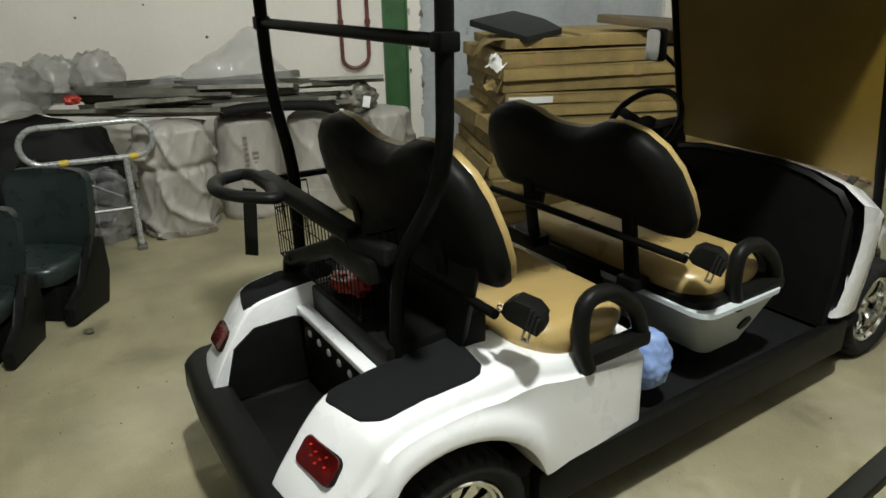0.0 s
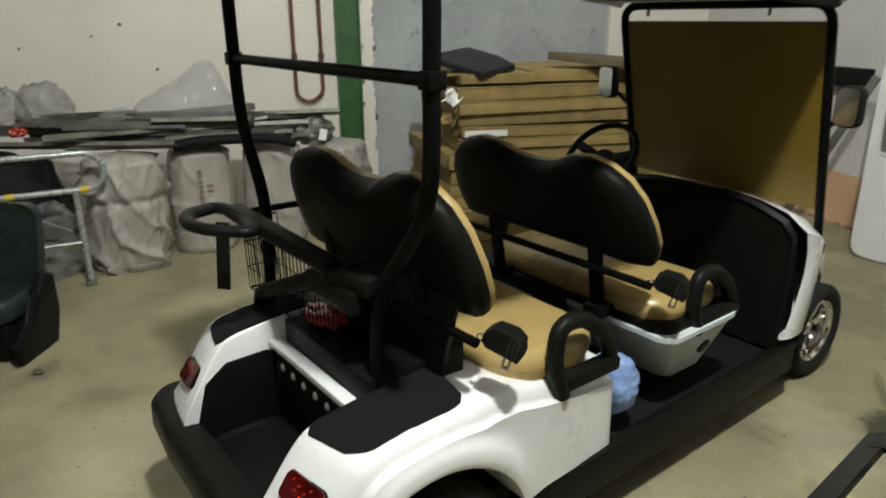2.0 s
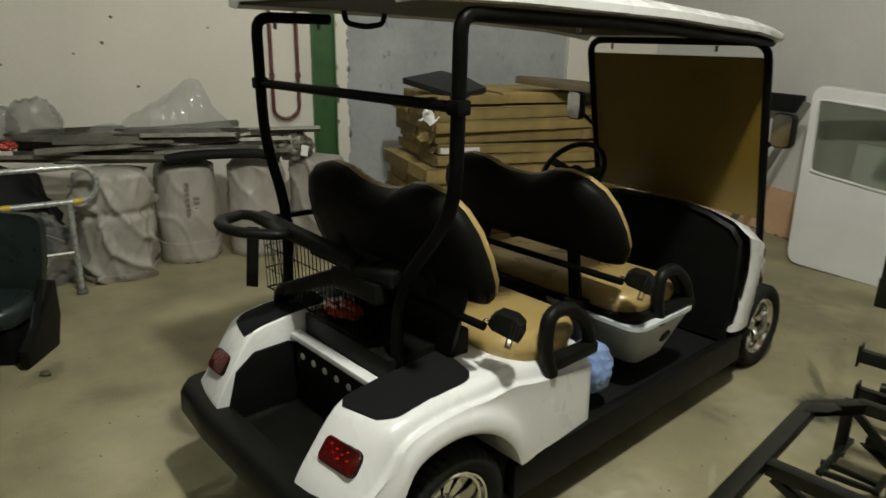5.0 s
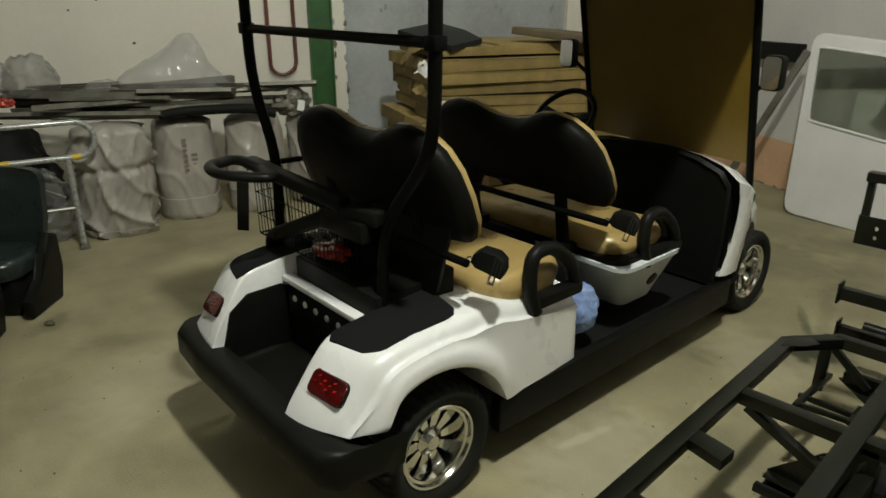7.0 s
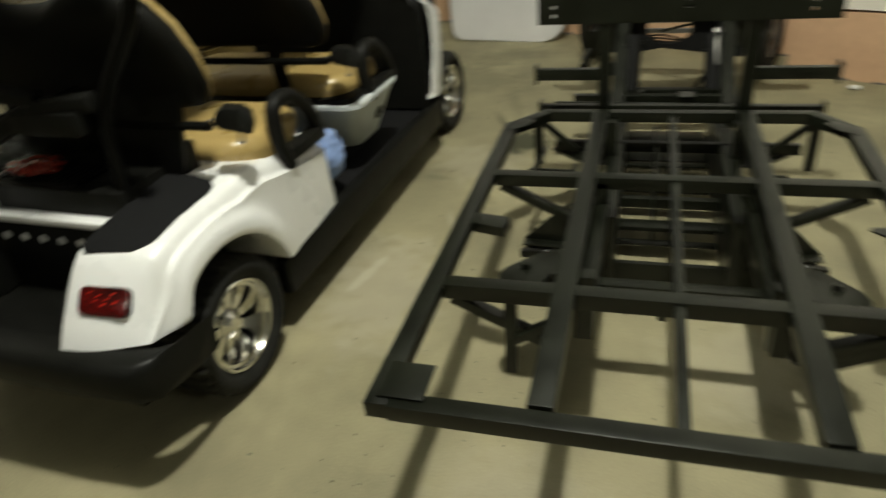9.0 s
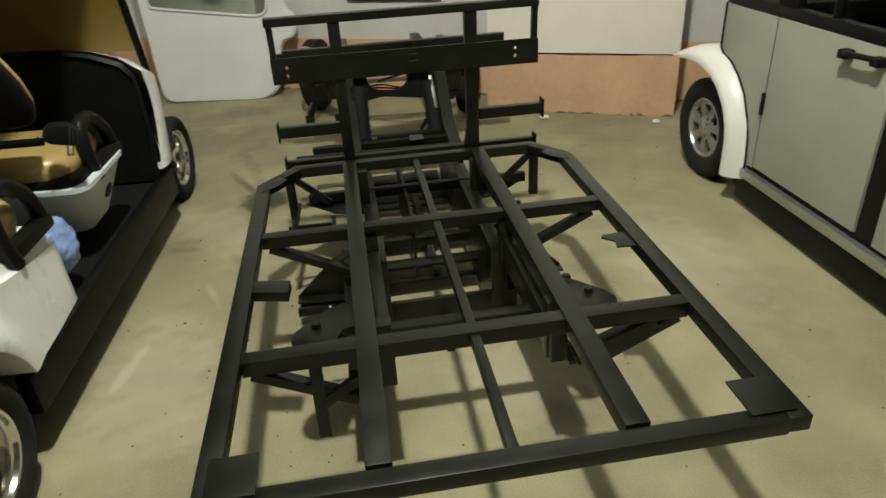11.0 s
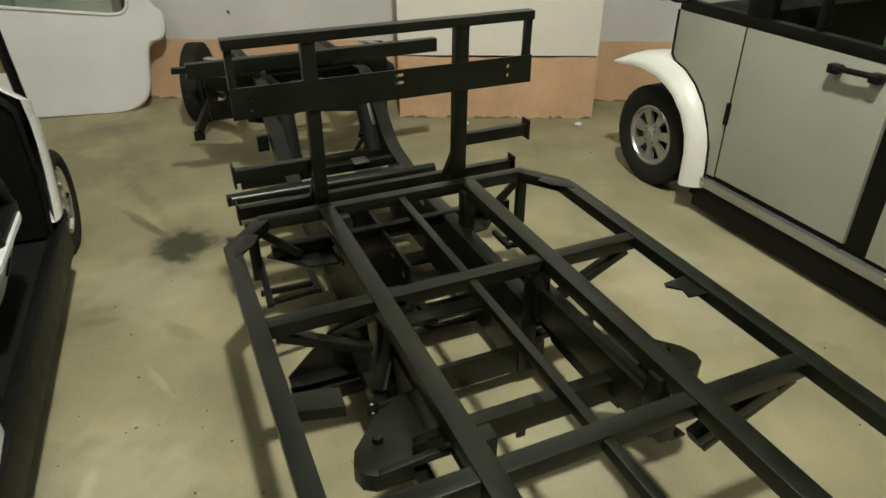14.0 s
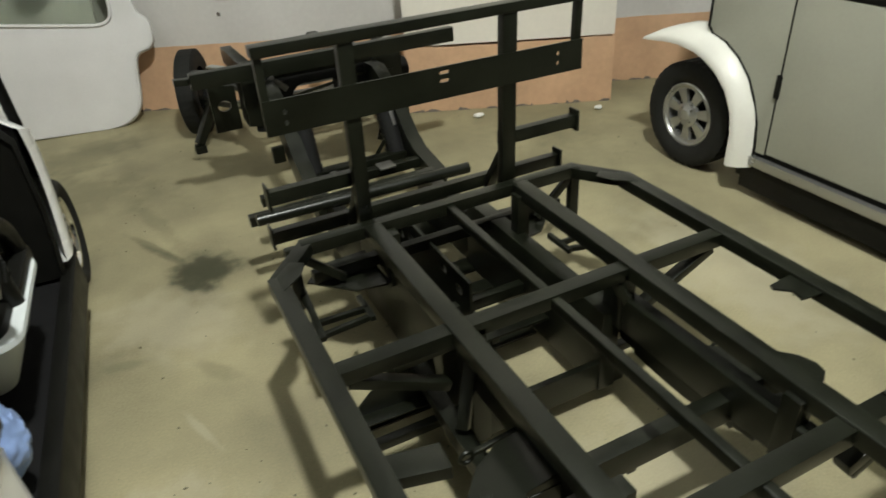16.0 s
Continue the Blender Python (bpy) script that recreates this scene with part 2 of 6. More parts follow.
def pipe(bm, points, r, n=8, radius=0.0, loop=False, flat=1.0):
    pts = fillet(points, radius) if radius else [Vector(p) for p in points]
    rings, side = [], None
    for k, p in enumerate(pts):
        if loop:
            d = pts[(k + 1) % len(pts)] - pts[k - 1]
        else:
            d = pts[min(k + 1, len(pts) - 1)] - pts[max(k - 1, 0)]
        d.normalize()
        if side is None:
            side = d.cross(Vector((0, 0, 1)) if abs(d.z) < 0.9 else Vector((0, 1, 0))).normalized()
        side = (side - d * side.dot(d)).normalized()
        up = side.cross(d)
        rings.append([p + side * (r * math.cos(a)) + up * (r * flat * math.sin(a)) for a in [2 * math.pi * i / n for i in range(n)]])
    return loft(bm, rings, loop=loop)


def prism(bm, outline, axis, a, b, bevel=0.0):
    """A flat outline (in the two other axes, in order) given thickness along an axis from a to b."""
    def at(p, h):
        u, v = p
        return {"x": (h, u, v), "y": (u, h, v), "z": (u, v, h)}[axis]
    lo, hi = [bm.verts.new(at(p, a)) for p in outline], [bm.verts.new(at(p, b)) for p in outline]
    n = len(outline)
    faces = [bm.faces.new(lo[::-1]), bm.faces.new(hi)]
    for k in range(n):
        faces.append(bm.faces.new((lo[k], lo[(k + 1) % n], hi[(k + 1) % n], hi[k])))
    if bevel:
        edges = list(set(faces[0].edges) | set(faces[1].edges))
        bmesh.ops.bevel(bm, geom=edges, offset=bevel, segments=2, affect="EDGES", profile=0.6)
    return bm


def spin(bm, profile, centre, axis, n=32, loop=False):
    """A profile of (radius, offset along axis) turned round an axis."""
    axis = Vector(axis).normalized()
    u = axis.orthogonal().normalized()
    v = axis.cross(u)
    rings = [[Vector(centre) + axis * o + (u * math.cos(t) + v * math.sin(t)) * r for r, o in profile] for t in [2 * math.pi * k / n for k in range(n)]]
    return loft(bm, rings, caps=False, closed=loop, loop=True)


def rounded(w, h, r, steps=4, cx=0.0, cy=0.0):
    out = []
    for sx, sy, a0 in ((1, 1, 0), (-1, 1, 90), (-1, -1, 180), (1, -1, 270)):
        for k in range(steps + 1):
            a = radians(a0 + 90 * k / steps)
            out.append((cx + sx * (w / 2 - r) + r * math.cos(a), cy + sy * (h / 2 - r) + r * math.sin(a)))
    return out


def lerp(x, table):
    for (x0, y0), (x1, y1) in zip(table, table[1:]):
        if x <= x1:
            t = max(0.0, (x - x0) / (x1 - x0))
            return y0 + (y1 - y0) * t
    return table[-1][1]


def part(name, bm, mat, parent=None, label="", smooth=40, m=None):
    bmesh.ops.recalc_face_normals(bm, faces=bm.faces)
    if m:
        bm.transform(m)
    me = bpy.data.meshes.new(name)
    bm.to_mesh(me)
    bm.free()
    me.materials.append(mat)
    if smooth:
        me.shade_smooth()
        me.set_sharp_from_angle(angle=radians(smooth))
    ob = new(name, me)
    ob.parent = parent
    return tagged(ob, label) if label else ob


def empty(name, m, label, category, group="", kind=""):
    ob = new(name)
    ob.matrix_basis = m
    ob.empty_display_size = 0.1
    return tagged(ob, label, category, group, kind)


B = bmesh.new

# ---- the hall ----
# The hall's own axes: u along the back wall, v along the side wall, corner at CORNER.
CORNER, ANGLE = Vector((-3.7, 7.88, 0)), -25.2
HALL = pose(*CORNER, 0, 0, ANGLE)
floor = part("floor", box(B(), (-0.4, -16, -0.2), (12.4, 0.4, 0)), M_FLOOR, m=HALL, smooth=0)
tagged(floor, "dusty khaki concrete garage floor with stains", "floor", kind="structure")
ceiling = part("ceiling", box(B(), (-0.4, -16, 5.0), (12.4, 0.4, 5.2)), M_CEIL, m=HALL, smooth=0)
tagged(ceiling, "unseen dark grey ceiling closing the hall", "ceiling", kind="structure")
DADO = 0.46
wall_back = part("wall_back", box(B(), (0, 0, DADO), (12, 0.3, 5.0)), M_GREYWALL, m=HALL, smooth=0)
tagged(wall_back, "greyish white plastered back wall", "wall", kind="structure")
def brushed(u0, u1, z, seed):
    """A hand-painted band's outline, its upper edge slightly uneven."""
    n = int((u1 - u0) / 0.05)
    return [(u0, 0.0), (u1, 0.0)] + [(u1 - (u1 - u0) * k / n, z + 0.010 * noise.noise(Vector((k * 0.17, seed, 0))) + 0.004 * noise.noise(Vector((k * 0.9, seed, 2)))) for k in range(n + 1)]


dado_back = part("trim_dado_back", prism(box(B(), (0, 0.0, 0), (12, 0.3, DADO)), brushed(0.0, 12.0, DADO + 0.006, 1.0), "y", -0.004, -0.001), M_DADO, m=HALL, smooth=0)
tagged(dado_back, "salmon orange painted dado along the back wall", "dado", kind="structure")
wall_left = part("wall_left", box(B(), (-0.3, -4.0, 0), (0, 0.3, 5.0)), M_BLUEWALL, m=HALL, smooth=0)
tagged(wall_left, "stained blue-grey painted wall section", "wall", kind="structure")
wall_left_white = part("wall_left_white", box(B(), (-0.3, -16, 0), (0, -4.0, 5.0)), M_WALL, m=HALL, smooth=0)
tagged(wall_left_white, "white plastered side wall with small holes", "wall", kind="structure")
wall_right = part("wall_right", box(B(), (12, -16, 0), (12.3, 0.3, 5.0)), M_FARWALL, m=HALL, smooth=0)
tagged(wall_right, "unseen grey far side wall closing the hall", "wall", kind="structure")
wall_front = part("wall_front", box(B(), (-0.3, -16.3, 0), (12.3, -16, 5.0)), M_FARWALL, m=HALL, smooth=0)
tagged(wall_front, "unseen grey end wall closing the hall", "wall", kind="structure")
wall_corner = part("wall_corner", box(B(), (-0.02, -1.23, 0), (0.06, 0, 5.0)), M_WALL, m=HALL, smooth=0)
tagged(wall_corner, "white plastered strip beside the blue-grey wall", "wall", kind="structure")
plaster_strip = part("trim_plaster", box(B(), (0.0, -3.97, 0), (0.05, -3.83, 5.0)), M_WALL, m=HALL, smooth=0)
tagged(plaster_strip, "chipped white plaster edge beside the green column", "wall edge", kind="structure")
bm = B()
box(bm, (-0.01, -4.21, 0), (0.10, -4.19, 4.99))
box(bm, (-0.01, -3.99, 0), (0.10, -3.97, 4.99))
box(bm, (0.03, -4.19, 0), (0.06, -3.99, 4.99))
column = part("column", bm, M_GREEN, m=HALL)
tagged(column, "green painted steel column against the wall", "column", kind="structure")
PIER0, PIER1 = 5.94, 7.36
pier = part("pier", box(B(), (PIER0, -0.41, DADO), (PIER1, 0, 5.0)), M_WALL, m=HALL, smooth=0)
tagged(pier, "white plastered pier standing out from the back wall", "pier", kind="structure")
pier_dado = part("trim_dado_pier", prism(box(B(), (PIER0 - 0.004, -0.412, 0), (PIER1 + 0.004, 0, DADO - 0.03)), brushed(PIER0 - 0.004, PIER1 + 0.004, DADO - 0.012, 5.0), "y", -0.417, -0.4105), M_DADO, m=HALL, smooth=0)
tagged(pier_dado, "salmon orange painted foot of the pier", "dado", kind="structure")


# ---- wheels ----
def wheel(name, parent, m, r, width, rim_r, spokes, rim_mat, dish=0.1, hub=0.33, tread=0.006, slim=1.0):
    """A wheel whose outer face looks along local +x, its hub at m."""
    tyre = B()
    prof = [(rim_r, width * 0.36), (rim_r + 0.01, width * 0.43), (rim_r * 0.55 + r * 0.45, width * 0.5), (r * 0.88, width * 0.5), (r * 0.95, width * 0.46), (r, width * 0.38), (r, 0), (r, -width * 0.38), (r * 0.95, -width * 0.46), (r * 0.86, -width * 0.5), (rim_r, -width * 0.45)]
    rings = []
    for k in range(144):
        t, cut = 2 * math.pi * k / 144, tread if k % 4 == 0 else 0.0
        rings.append([(o, (q - (cut if q > r * 0.93 else 0)) * math.sin(t + 0.25 * abs(o)), (q - (cut if q > r * 0.93 else 0)) * math.cos(t + 0.25 * abs(o))) for q, o in prof])
    loft(tyre, rings, caps=False, closed=False, loop=True)
    wheel_part = part(name, tyre, M_TYRE, parent, "black rubber tyre with moulded tread", m=m)
    rim = B()
    spin(rim, [(rim_r + 0.005, width * 0.38), (rim_r - 0.002, width * 0.415), (rim_r - 0.010, width * 0.40), (rim_r - 0.016, width * 0.33), (rim_r - 0.026, width * 0.31), (rim_r - 0.03, width * dish), (rim_r - 0.036, -width * 0.4)], (0, 0, 0), (1, 0, 0), 40)
    part("rim", rim, rim_mat, wheel_part, "polished deep rim", m=m, smooth=30)
    f = rim_r - 0.022
    one = B()
    prism(one, [(-f * 0.10, f * 0.2), (f * 0.10, f * 0.2), (f * 0.19 * slim, f * 0.52), (f * 0.19 * slim, f * 0.78), (f * 0.36 * slim, f * 0.95), (-f * 0.36 * slim, f * 0.95), (-f * 0.19 * slim, f * 0.78), (-f * 0.19 * slim, f * 0.52)], "x", width * (dish - 0.12), width * dish, 0.006)
    for k in range(spokes):
        part("spoke", one.copy(), rim_mat, wheel_part, m=m @ Matrix.Rotation(2 * math.pi * (k + 0.5) / spokes, 4, "X"))
    one.free()
    part("hub_cap", spin(B(), [(0.0, width * (dish + 0.14)), (rim_r * 0.16, width * (dish + 0.13)), (rim_r * 0.2, width * (dish + 0.08)), (rim_r * hub, width * (dish + 0.02)), (rim_r * hub + 0.002, width * (dish - 0.1))], (0, 0, 0), (1, 0, 0), 24), rim_mat, wheel_part, m=m)
    for k in range(4):
        a = math.pi / 2 * (k + 0.5)
        part("lug_nut", spin(B(), [(0.0, 0.012), (0.006, 0.011), (0.009, 0.0)], (width * (dish + 0.02), rim_r * 0.27 * math.sin(a), rim_r * 0.27 * math.cos(a)), (1, 0, 0), 6), M_STEEL, wheel_part, m=m)
    part("brake_drum", spin(B(), [(0.0, -width * 0.14), (rim_r * 0.8, -width * 0.16), (rim_r * 0.8, -width * 0.4)], (0, 0, 0), (1, 0, 0), 24), M_INSIDE, wheel_part, m=m)
    return wheel_part


# ---- the golf cart ----
CART = empty("golf_cart", pose(-1.30, 1.36, 0, 0, 0, -3.2), "white four-seat golf cart with black and tan seats", "golf cart")
ARCH = (-0.015, 0.24, 0.362)
TOP = [(-0.435, 0.478), (-0.42, 0.508), (-0.40, 0.540), (-0.37, 0.584), (-0.34, 0.626), (-0.31, 0.664), (-0.285, 0.690), (-0.26, 0.709), (-0.23, 0.720), (-0.10, 0.738), (0.05, 0.750), (0.16, 0.757), (0.22, 0.757), (0.27, 0.750), (0.32, 0.740), (0.37, 0.727), (0.42, 0.714), (0.60, 0.678), (0.83, 0.645)]
OUT = [(-0.435, 0.560), (-0.40, 0.566), (-0.34, 0.572), (-0.25, 0.578), (0.2, 0.580), (0.4, 0.575), (0.83, 0.545)]
LOW = [(-0.435, 0.474), (-0.25, 0.470), (0.0, 0.42), (0.36, 0.345), (0.40, 0.340), (0.83, 0.325)]


SWEEP, RISE = {1: 1.0, -1: 0.45}, {1: 0.0, -1: 0.042}


def deck_drop(x):
    """How far the deck falls from its inner edge towards its shoulder."""
    return 0.022 * max(0.0, min(1.0, (x - 0.34) / 0.16)) ** 1.5


def rear_round(x, y):
    """How far the tail is swept forward towards the outside."""
    far = max(0.0, min(1.0, (-0.12 - y) / 0.30))
    return 0.105 * max(0.0, min(1.15, (x - 0.30) / 0.27)) ** 1.7 * far * far * (3 - 2 * far)


def side_pod(s):
    """Rear quarter body of the cart, s = 1 or -1 for its side, with a slanted tail, a wheel arch and a flared lip."""
    bm, rings = B(), []
    ys = [-0.435, -0.428, -0.415, -0.40, -0.385, -0.37, -0.355, -0.34, -0.325, -0.31, -0.297, -0.285, -0.272, -0.26, -0.245] + [ARCH[0] + ARCH[2] * math.sin(radians(a)) for a in range(-40, 77, 6)] + [0.24, 0.26, 0.275, 0.29, 0.305, 0.32, 0.365, 0.40, 0.45, 0.5, 0.56, 0.62, 0.72, 0.77, 0.80, 0.815, 0.82]
    for y in sorted(ys):
        zt, xo, zb = lerp(y, TOP), lerp(y, OUT), lerp(y, LOW)
        d2 = ARCH[2] ** 2 - (y - ARCH[0]) ** 2
        if d2 > 0:
            zb = max(zb, ARCH[1] + math.sqrt(d2))
        zb = min(zb, zt - 0.004)
        if y > 0.795:
            xo -= 0.018 * ((y - 0.795) / 0.025) ** 2
        xi = 0.29
        h = zt - zb
        c = min(1.0, h / 0.20)
        level = 1.0 - 0.85 * max(0.0, min(1.0, (y - 0.18) / 0.14))
        ring = [(xi, zb), (xi, zt - 0.012 * c), (xi + 0.004, zt - 0.004 * c), (xi + 0.014, zt)]
        for x in (0.36, 0.42, 0.46, xo - 0.085):
            ring.append((x, zt - deck_drop(x) * c * level))
        e = zt - deck_drop(xo - 0.085) * c * level
        ring += [(xo - 0.068, e - 0.003 * c), (xo - 0.052, e - 0.012 * c), (xo - 0.042, e - 0.026 * c), (xo - 0.037, e - 0.042 * c), (xo - 0.034, e - 0.052 * c), (xo - 0.029, e - 0.058 * c), (xo - 0.022, e - 0.060 * c)]
        for k in range(9):
            z = e - 0.064 * c - (e - zb - 0.064 * c) * k / 8 * 0.999
            d = math.hypot(y - ARCH[0], z - ARCH[1]) - ARCH[2]
            flare = 0.030 * max(0.0, min(1.0, (0.46 - y) / 0.16)) / (1 + math.exp((d - 0.072) / 0.010)) if y < 0.46 else 0
            lean = 0.006 * (zt - 0.05 - z) / 0.2
            ring.append((xo - 0.016 * (1 if k else 0.8) + min(lean, 0.02) + flare * min(1.0, max(0.0, z - zb) / 0.02 + 0.75), z))
        x_last = ring[-1][0]
        ring += [(x_last - 0.02, zb), (xi + 0.06, zb)]
        rings.append([(s * x, y + rear_round(x, y) * SWEEP[s], z + RISE[s] * min(1.0, max(0.0, (z - 0.5) / 0.2))) for x, z in ring])
    loft(bm, rings)
    return bm


part("rear_body", side_pod(1), M_CARTWHITE, CART, "glossy white moulded rear quarter", smooth=50)
part("rear_body", side_pod(-1), M_CARTWHITE, CART, "glossy white moulded rear quarter", smooth=50)


def deck_mat(s):
    """Grip mat that follows the deck, with rounded corners."""
    bm, rows = B(), []
    n, m = 14, 8
    for i in range(n + 1):
        v = i / n
        row = []
        for j in range(m + 1):
            u = j / m
            y0 = (-0.268 if s > 0 else -0.290) + 0.030 * u ** 1.5
            y1 = 0.174 - 0.012 * u
            edge = 0.022 * (max(0.0, abs(u - 0.5) * 2 - 0.7) / 0.3) ** 2
            y = y0 + edge + (y1 - y0 - 2 * edge) * v
            inner, outer = 0.300, 0.506 - 0.006 * (1 - v) - 0.02 * max(0.0, 1 - v * 6) ** 2 - 0.012 * max(0.0, v * 6 - 5) ** 2
            x = inner + (outer - inner) * u
            row.append((x, y, lerp(y, TOP) - deck_drop(x)))
        rows.append(row)
    top = [[bm.verts.new((s * x, y + rear_round(x, y) * SWEEP[s], z + RISE[s] + 0.006)) for x, y, z in row] for row in rows]
    low = [[bm.verts.new((s * x, y + rear_round(x, y) * SWEEP[s], z + RISE[s] - 0.008)) for x, y, z in row] for row in rows]
    for i in range(n):
        for j in range(m):
            bm.faces.new((top[i][j], top[i][j + 1], top[i + 1][j + 1], top[i + 1][j]))
            bm.faces.new((low[i][j], low[i + 1][j], low[i + 1][j + 1], low[i][j + 1]))
    ring_t = top[0] + [r[-1] for r in top[1:-1]] + top[-1][::-1] + [r[0] for r in top[-2:0:-1]]
    ring_l = low[0] + [r[-1] for r in low[1:-1]] + low[-1][::-1] + [r[0] for r in low[-2:0:-1]]
    for k in range(len(ring_t)):
        j = (k + 1) % len(ring_t)
        bm.faces.new((ring_t[k], ring_t[j], ring_l[j], ring_l[k]))
    return bm


for s in (1, -1):
    part("deck_mat", deck_mat(s), M_MAT, CART, "black rubber grip mat")
    seat_m = Matrix.Translation((s * 0.412, -0.331 if s > 0 else -0.352, 0.594 if s > 0 else 0.606)) @ Matrix.Rotation(radians(17 if s > 0 else -9), 4, "Z") @ Matrix.Rotation(radians(-37), 4, "X") @ Matrix.Rotation(radians(s * 8), 4, "Y")
    lamp_part = part("tail_light", prism(B(), rounded(0.156, 0.088, 0.024), "y", -0.009, 0.02, 0.004), M_PLASTIC, CART, "black tail light surround", m=seat_m)
    part("lens", prism(B(), rounded(0.150, 0.082, 0.020), "y", -0.014, -0.008, 0.003), M_RED, lamp_part, "dark red glossy tail light lens", m=seat_m)
    # Small bright red pieces put the lens's sparkle into its colour.
    for k in range(7):
        x, z = -0.048 + 0.013 * k + 0.004 * (k % 2), 0.018 - 0.008 * ((k * 3) % 5)
        part("facet", prism(B(), [(x, z), (x + 0.010, z + 0.004), (x + 0.012, z + 0.010), (x + 0.003, z + 0.008)], "y", -0.0165, -0.0135), M_LENSGLINT, lamp_part, "bright red patch standing in for a glint on the lens", m=seat_m, smooth=0)
# cargo bay
bm = B()
box(bm, (-0.30, -0.46, 0.36), (0.30, 0.0, 0.40), 0.006)
box(bm, (-0.30, -0.085, 0.40), (0.30, -0.058, 0.685), 0.004)
part("cargo_bay", bm, M_PLASTIC, CART, "black moulded cargo bay")
part("cargo_box", box(B(), (-0.26, -0.057, 0.40), (0.30, 0.20, 0.79), 0.012), M_PLASTIC, CART, "black box behind the rear bench")
part("seat_base", box(B(), (-0.30, 0.0, 0.34), (0.30, 0.82, 0.66), 0.01), M_PLASTIC, CART)
bar = B()
box(bar, (-0.34, -0.108, 0.682), (0.31, -0.06, 0.706), 0.004)
part("bay_rail", bar, M_CARTWHITE, CART, "white painted rail across the cargo bay")
for s in (1, -1):
    liner = B()
    prism(liner, [(-0.405, 0.41), (-0.09, 0.41), (-0.09, 0.66), (-0.12, 0.675), (-0.27, 0.67), (-0.35, 0.61)], "x", s * 0.288, s * 0.278, 0.002)
    part("bay_liner", liner, M_PLASTIC, CART, "black liner panel inside the quarter")
# White studs stand in for holes showing bright through the bay wall.
for k in range(7):
    part("bay_dot", spin(B(), [(0.0, 0.006), (0.012, 0.005), (0.015, 0.0)], (-0.235 + 0.082 * k, -0.086, 0.612), (0, -1, 0), 12), M_CARTWHITE, CART)
part("rear_bumper", loft(B(), [[(x, y, z) for y, z in ((yy + 0.09, 0.34), (yy + 0.01, 0.345), (yy - 0.012, 0.375), (yy - 0.008, zt - 0.03), (yy + 0.006, zt - 0.008), (yy + 0.03, zt), (yy + 0.11, zt - 0.012))] for x, yy, zt in ((-0.612, -0.27, 0.478), (-0.608, -0.36, 0.486), (-0.592, -0.43, 0.492), (-0.55, -0.468, 0.490), (-0.3, -0.487, 0.484), (0.3, -0.487, 0.484), (0.55, -0.468, 0.480), (0.592, -0.43, 0.476), (0.608, -0.36, 0.472), (0.612, -0.27, 0.47))]), M_PLASTIC, CART, "black plastic rear bumper")
part("under_frame", box(B(), (-0.42, -0.35, 0.2), (0.42, 2.8, 0.3), 0.01), M_INSIDE, CART)
# floor and sills
part("cabin_floor", box(B(), (-0.54, 0.8, 0.27), (0.54, 2.3, 0.312), 0.008), M_MAT, CART, "black rubber floor mat")
for s in (1, -1):
    part("sill", box(B(), (s * 0.535 - 0.028, 0.325, 0.18), (s * 0.535 + 0.028, 2.15, 0.335), 0.015), M_PLASTIC, CART, "black side sill")


def cushion(lo, hi, r=0.06):
    bm = B()
    lo, hi = Vector(lo), Vector(hi)
    rr = []
    for inset, z in [(0.02, lo.z)] + [(r * (1 - math.cos(math.pi / 2 * k / 8)), hi.z - r + r * math.sin(math.pi / 2 * k / 8)) for k in range(9)]:
        rr.append([(x, y, z + 0.02 * math.cos((x - (lo.x + hi.x) / 2) * 2.2) * (1 if z > lo.z else 0)) for x, y in rounded(hi.x - lo.x - 2 * inset, hi.y - lo.y - 2 * inset, max(0.03, 0.15 - inset), 8, (lo.x + hi.x) / 2, (lo.y + hi.y) / 2)])
    return loft(bm, rr)


def backrest(front):
    """Shell of a double backrest: outline with two humps, thick in the middle. Local x across, z up."""
    half = [(0.0, 0.335), (0.06, 0.337), (0.12, 0.35), (0.20, 0.385), (0.29, 0.395), (0.38, 0.375), (0.45, 0.325), (0.495, 0.25), (0.518, 0.15), (0.520, 0.06), (0.500, -0.002), (0.44, -0.014), (0.2, -0.005)]
    full = half + [(-x, z) for x, z in half[:0:-1]]
    cx, cz = 0.0, 0.18
    bm = B()
    def ring(k, y):
        return [(cx + (x - cx) * k[0], y, cz + (z - cz) * k[1]) for x, z in full]
    if front:
        rings = [ring((0.98, 0.975), 0.026), ring((0.992, 0.988), 0.044), ring((0.982, 0.965), 0.058), ring((0.94, 0.90), 0.070), ring((0.7, 0.65), 0.080), ring((0.2, 0.2), 0.083)]
    else:
        rings = [ring((0.3, 0.3), -0.05), ring((0.8, 0.75), -0.045), ring((0.94, 0.9), -0.035), ring((0.985, 0.97), -0.018), ring((1.0, 1.0), 0.0), ring((1.0, 0.995), 0.03), ring((0.985, 0.97), 0.036)]
    return loft(bm, rings)


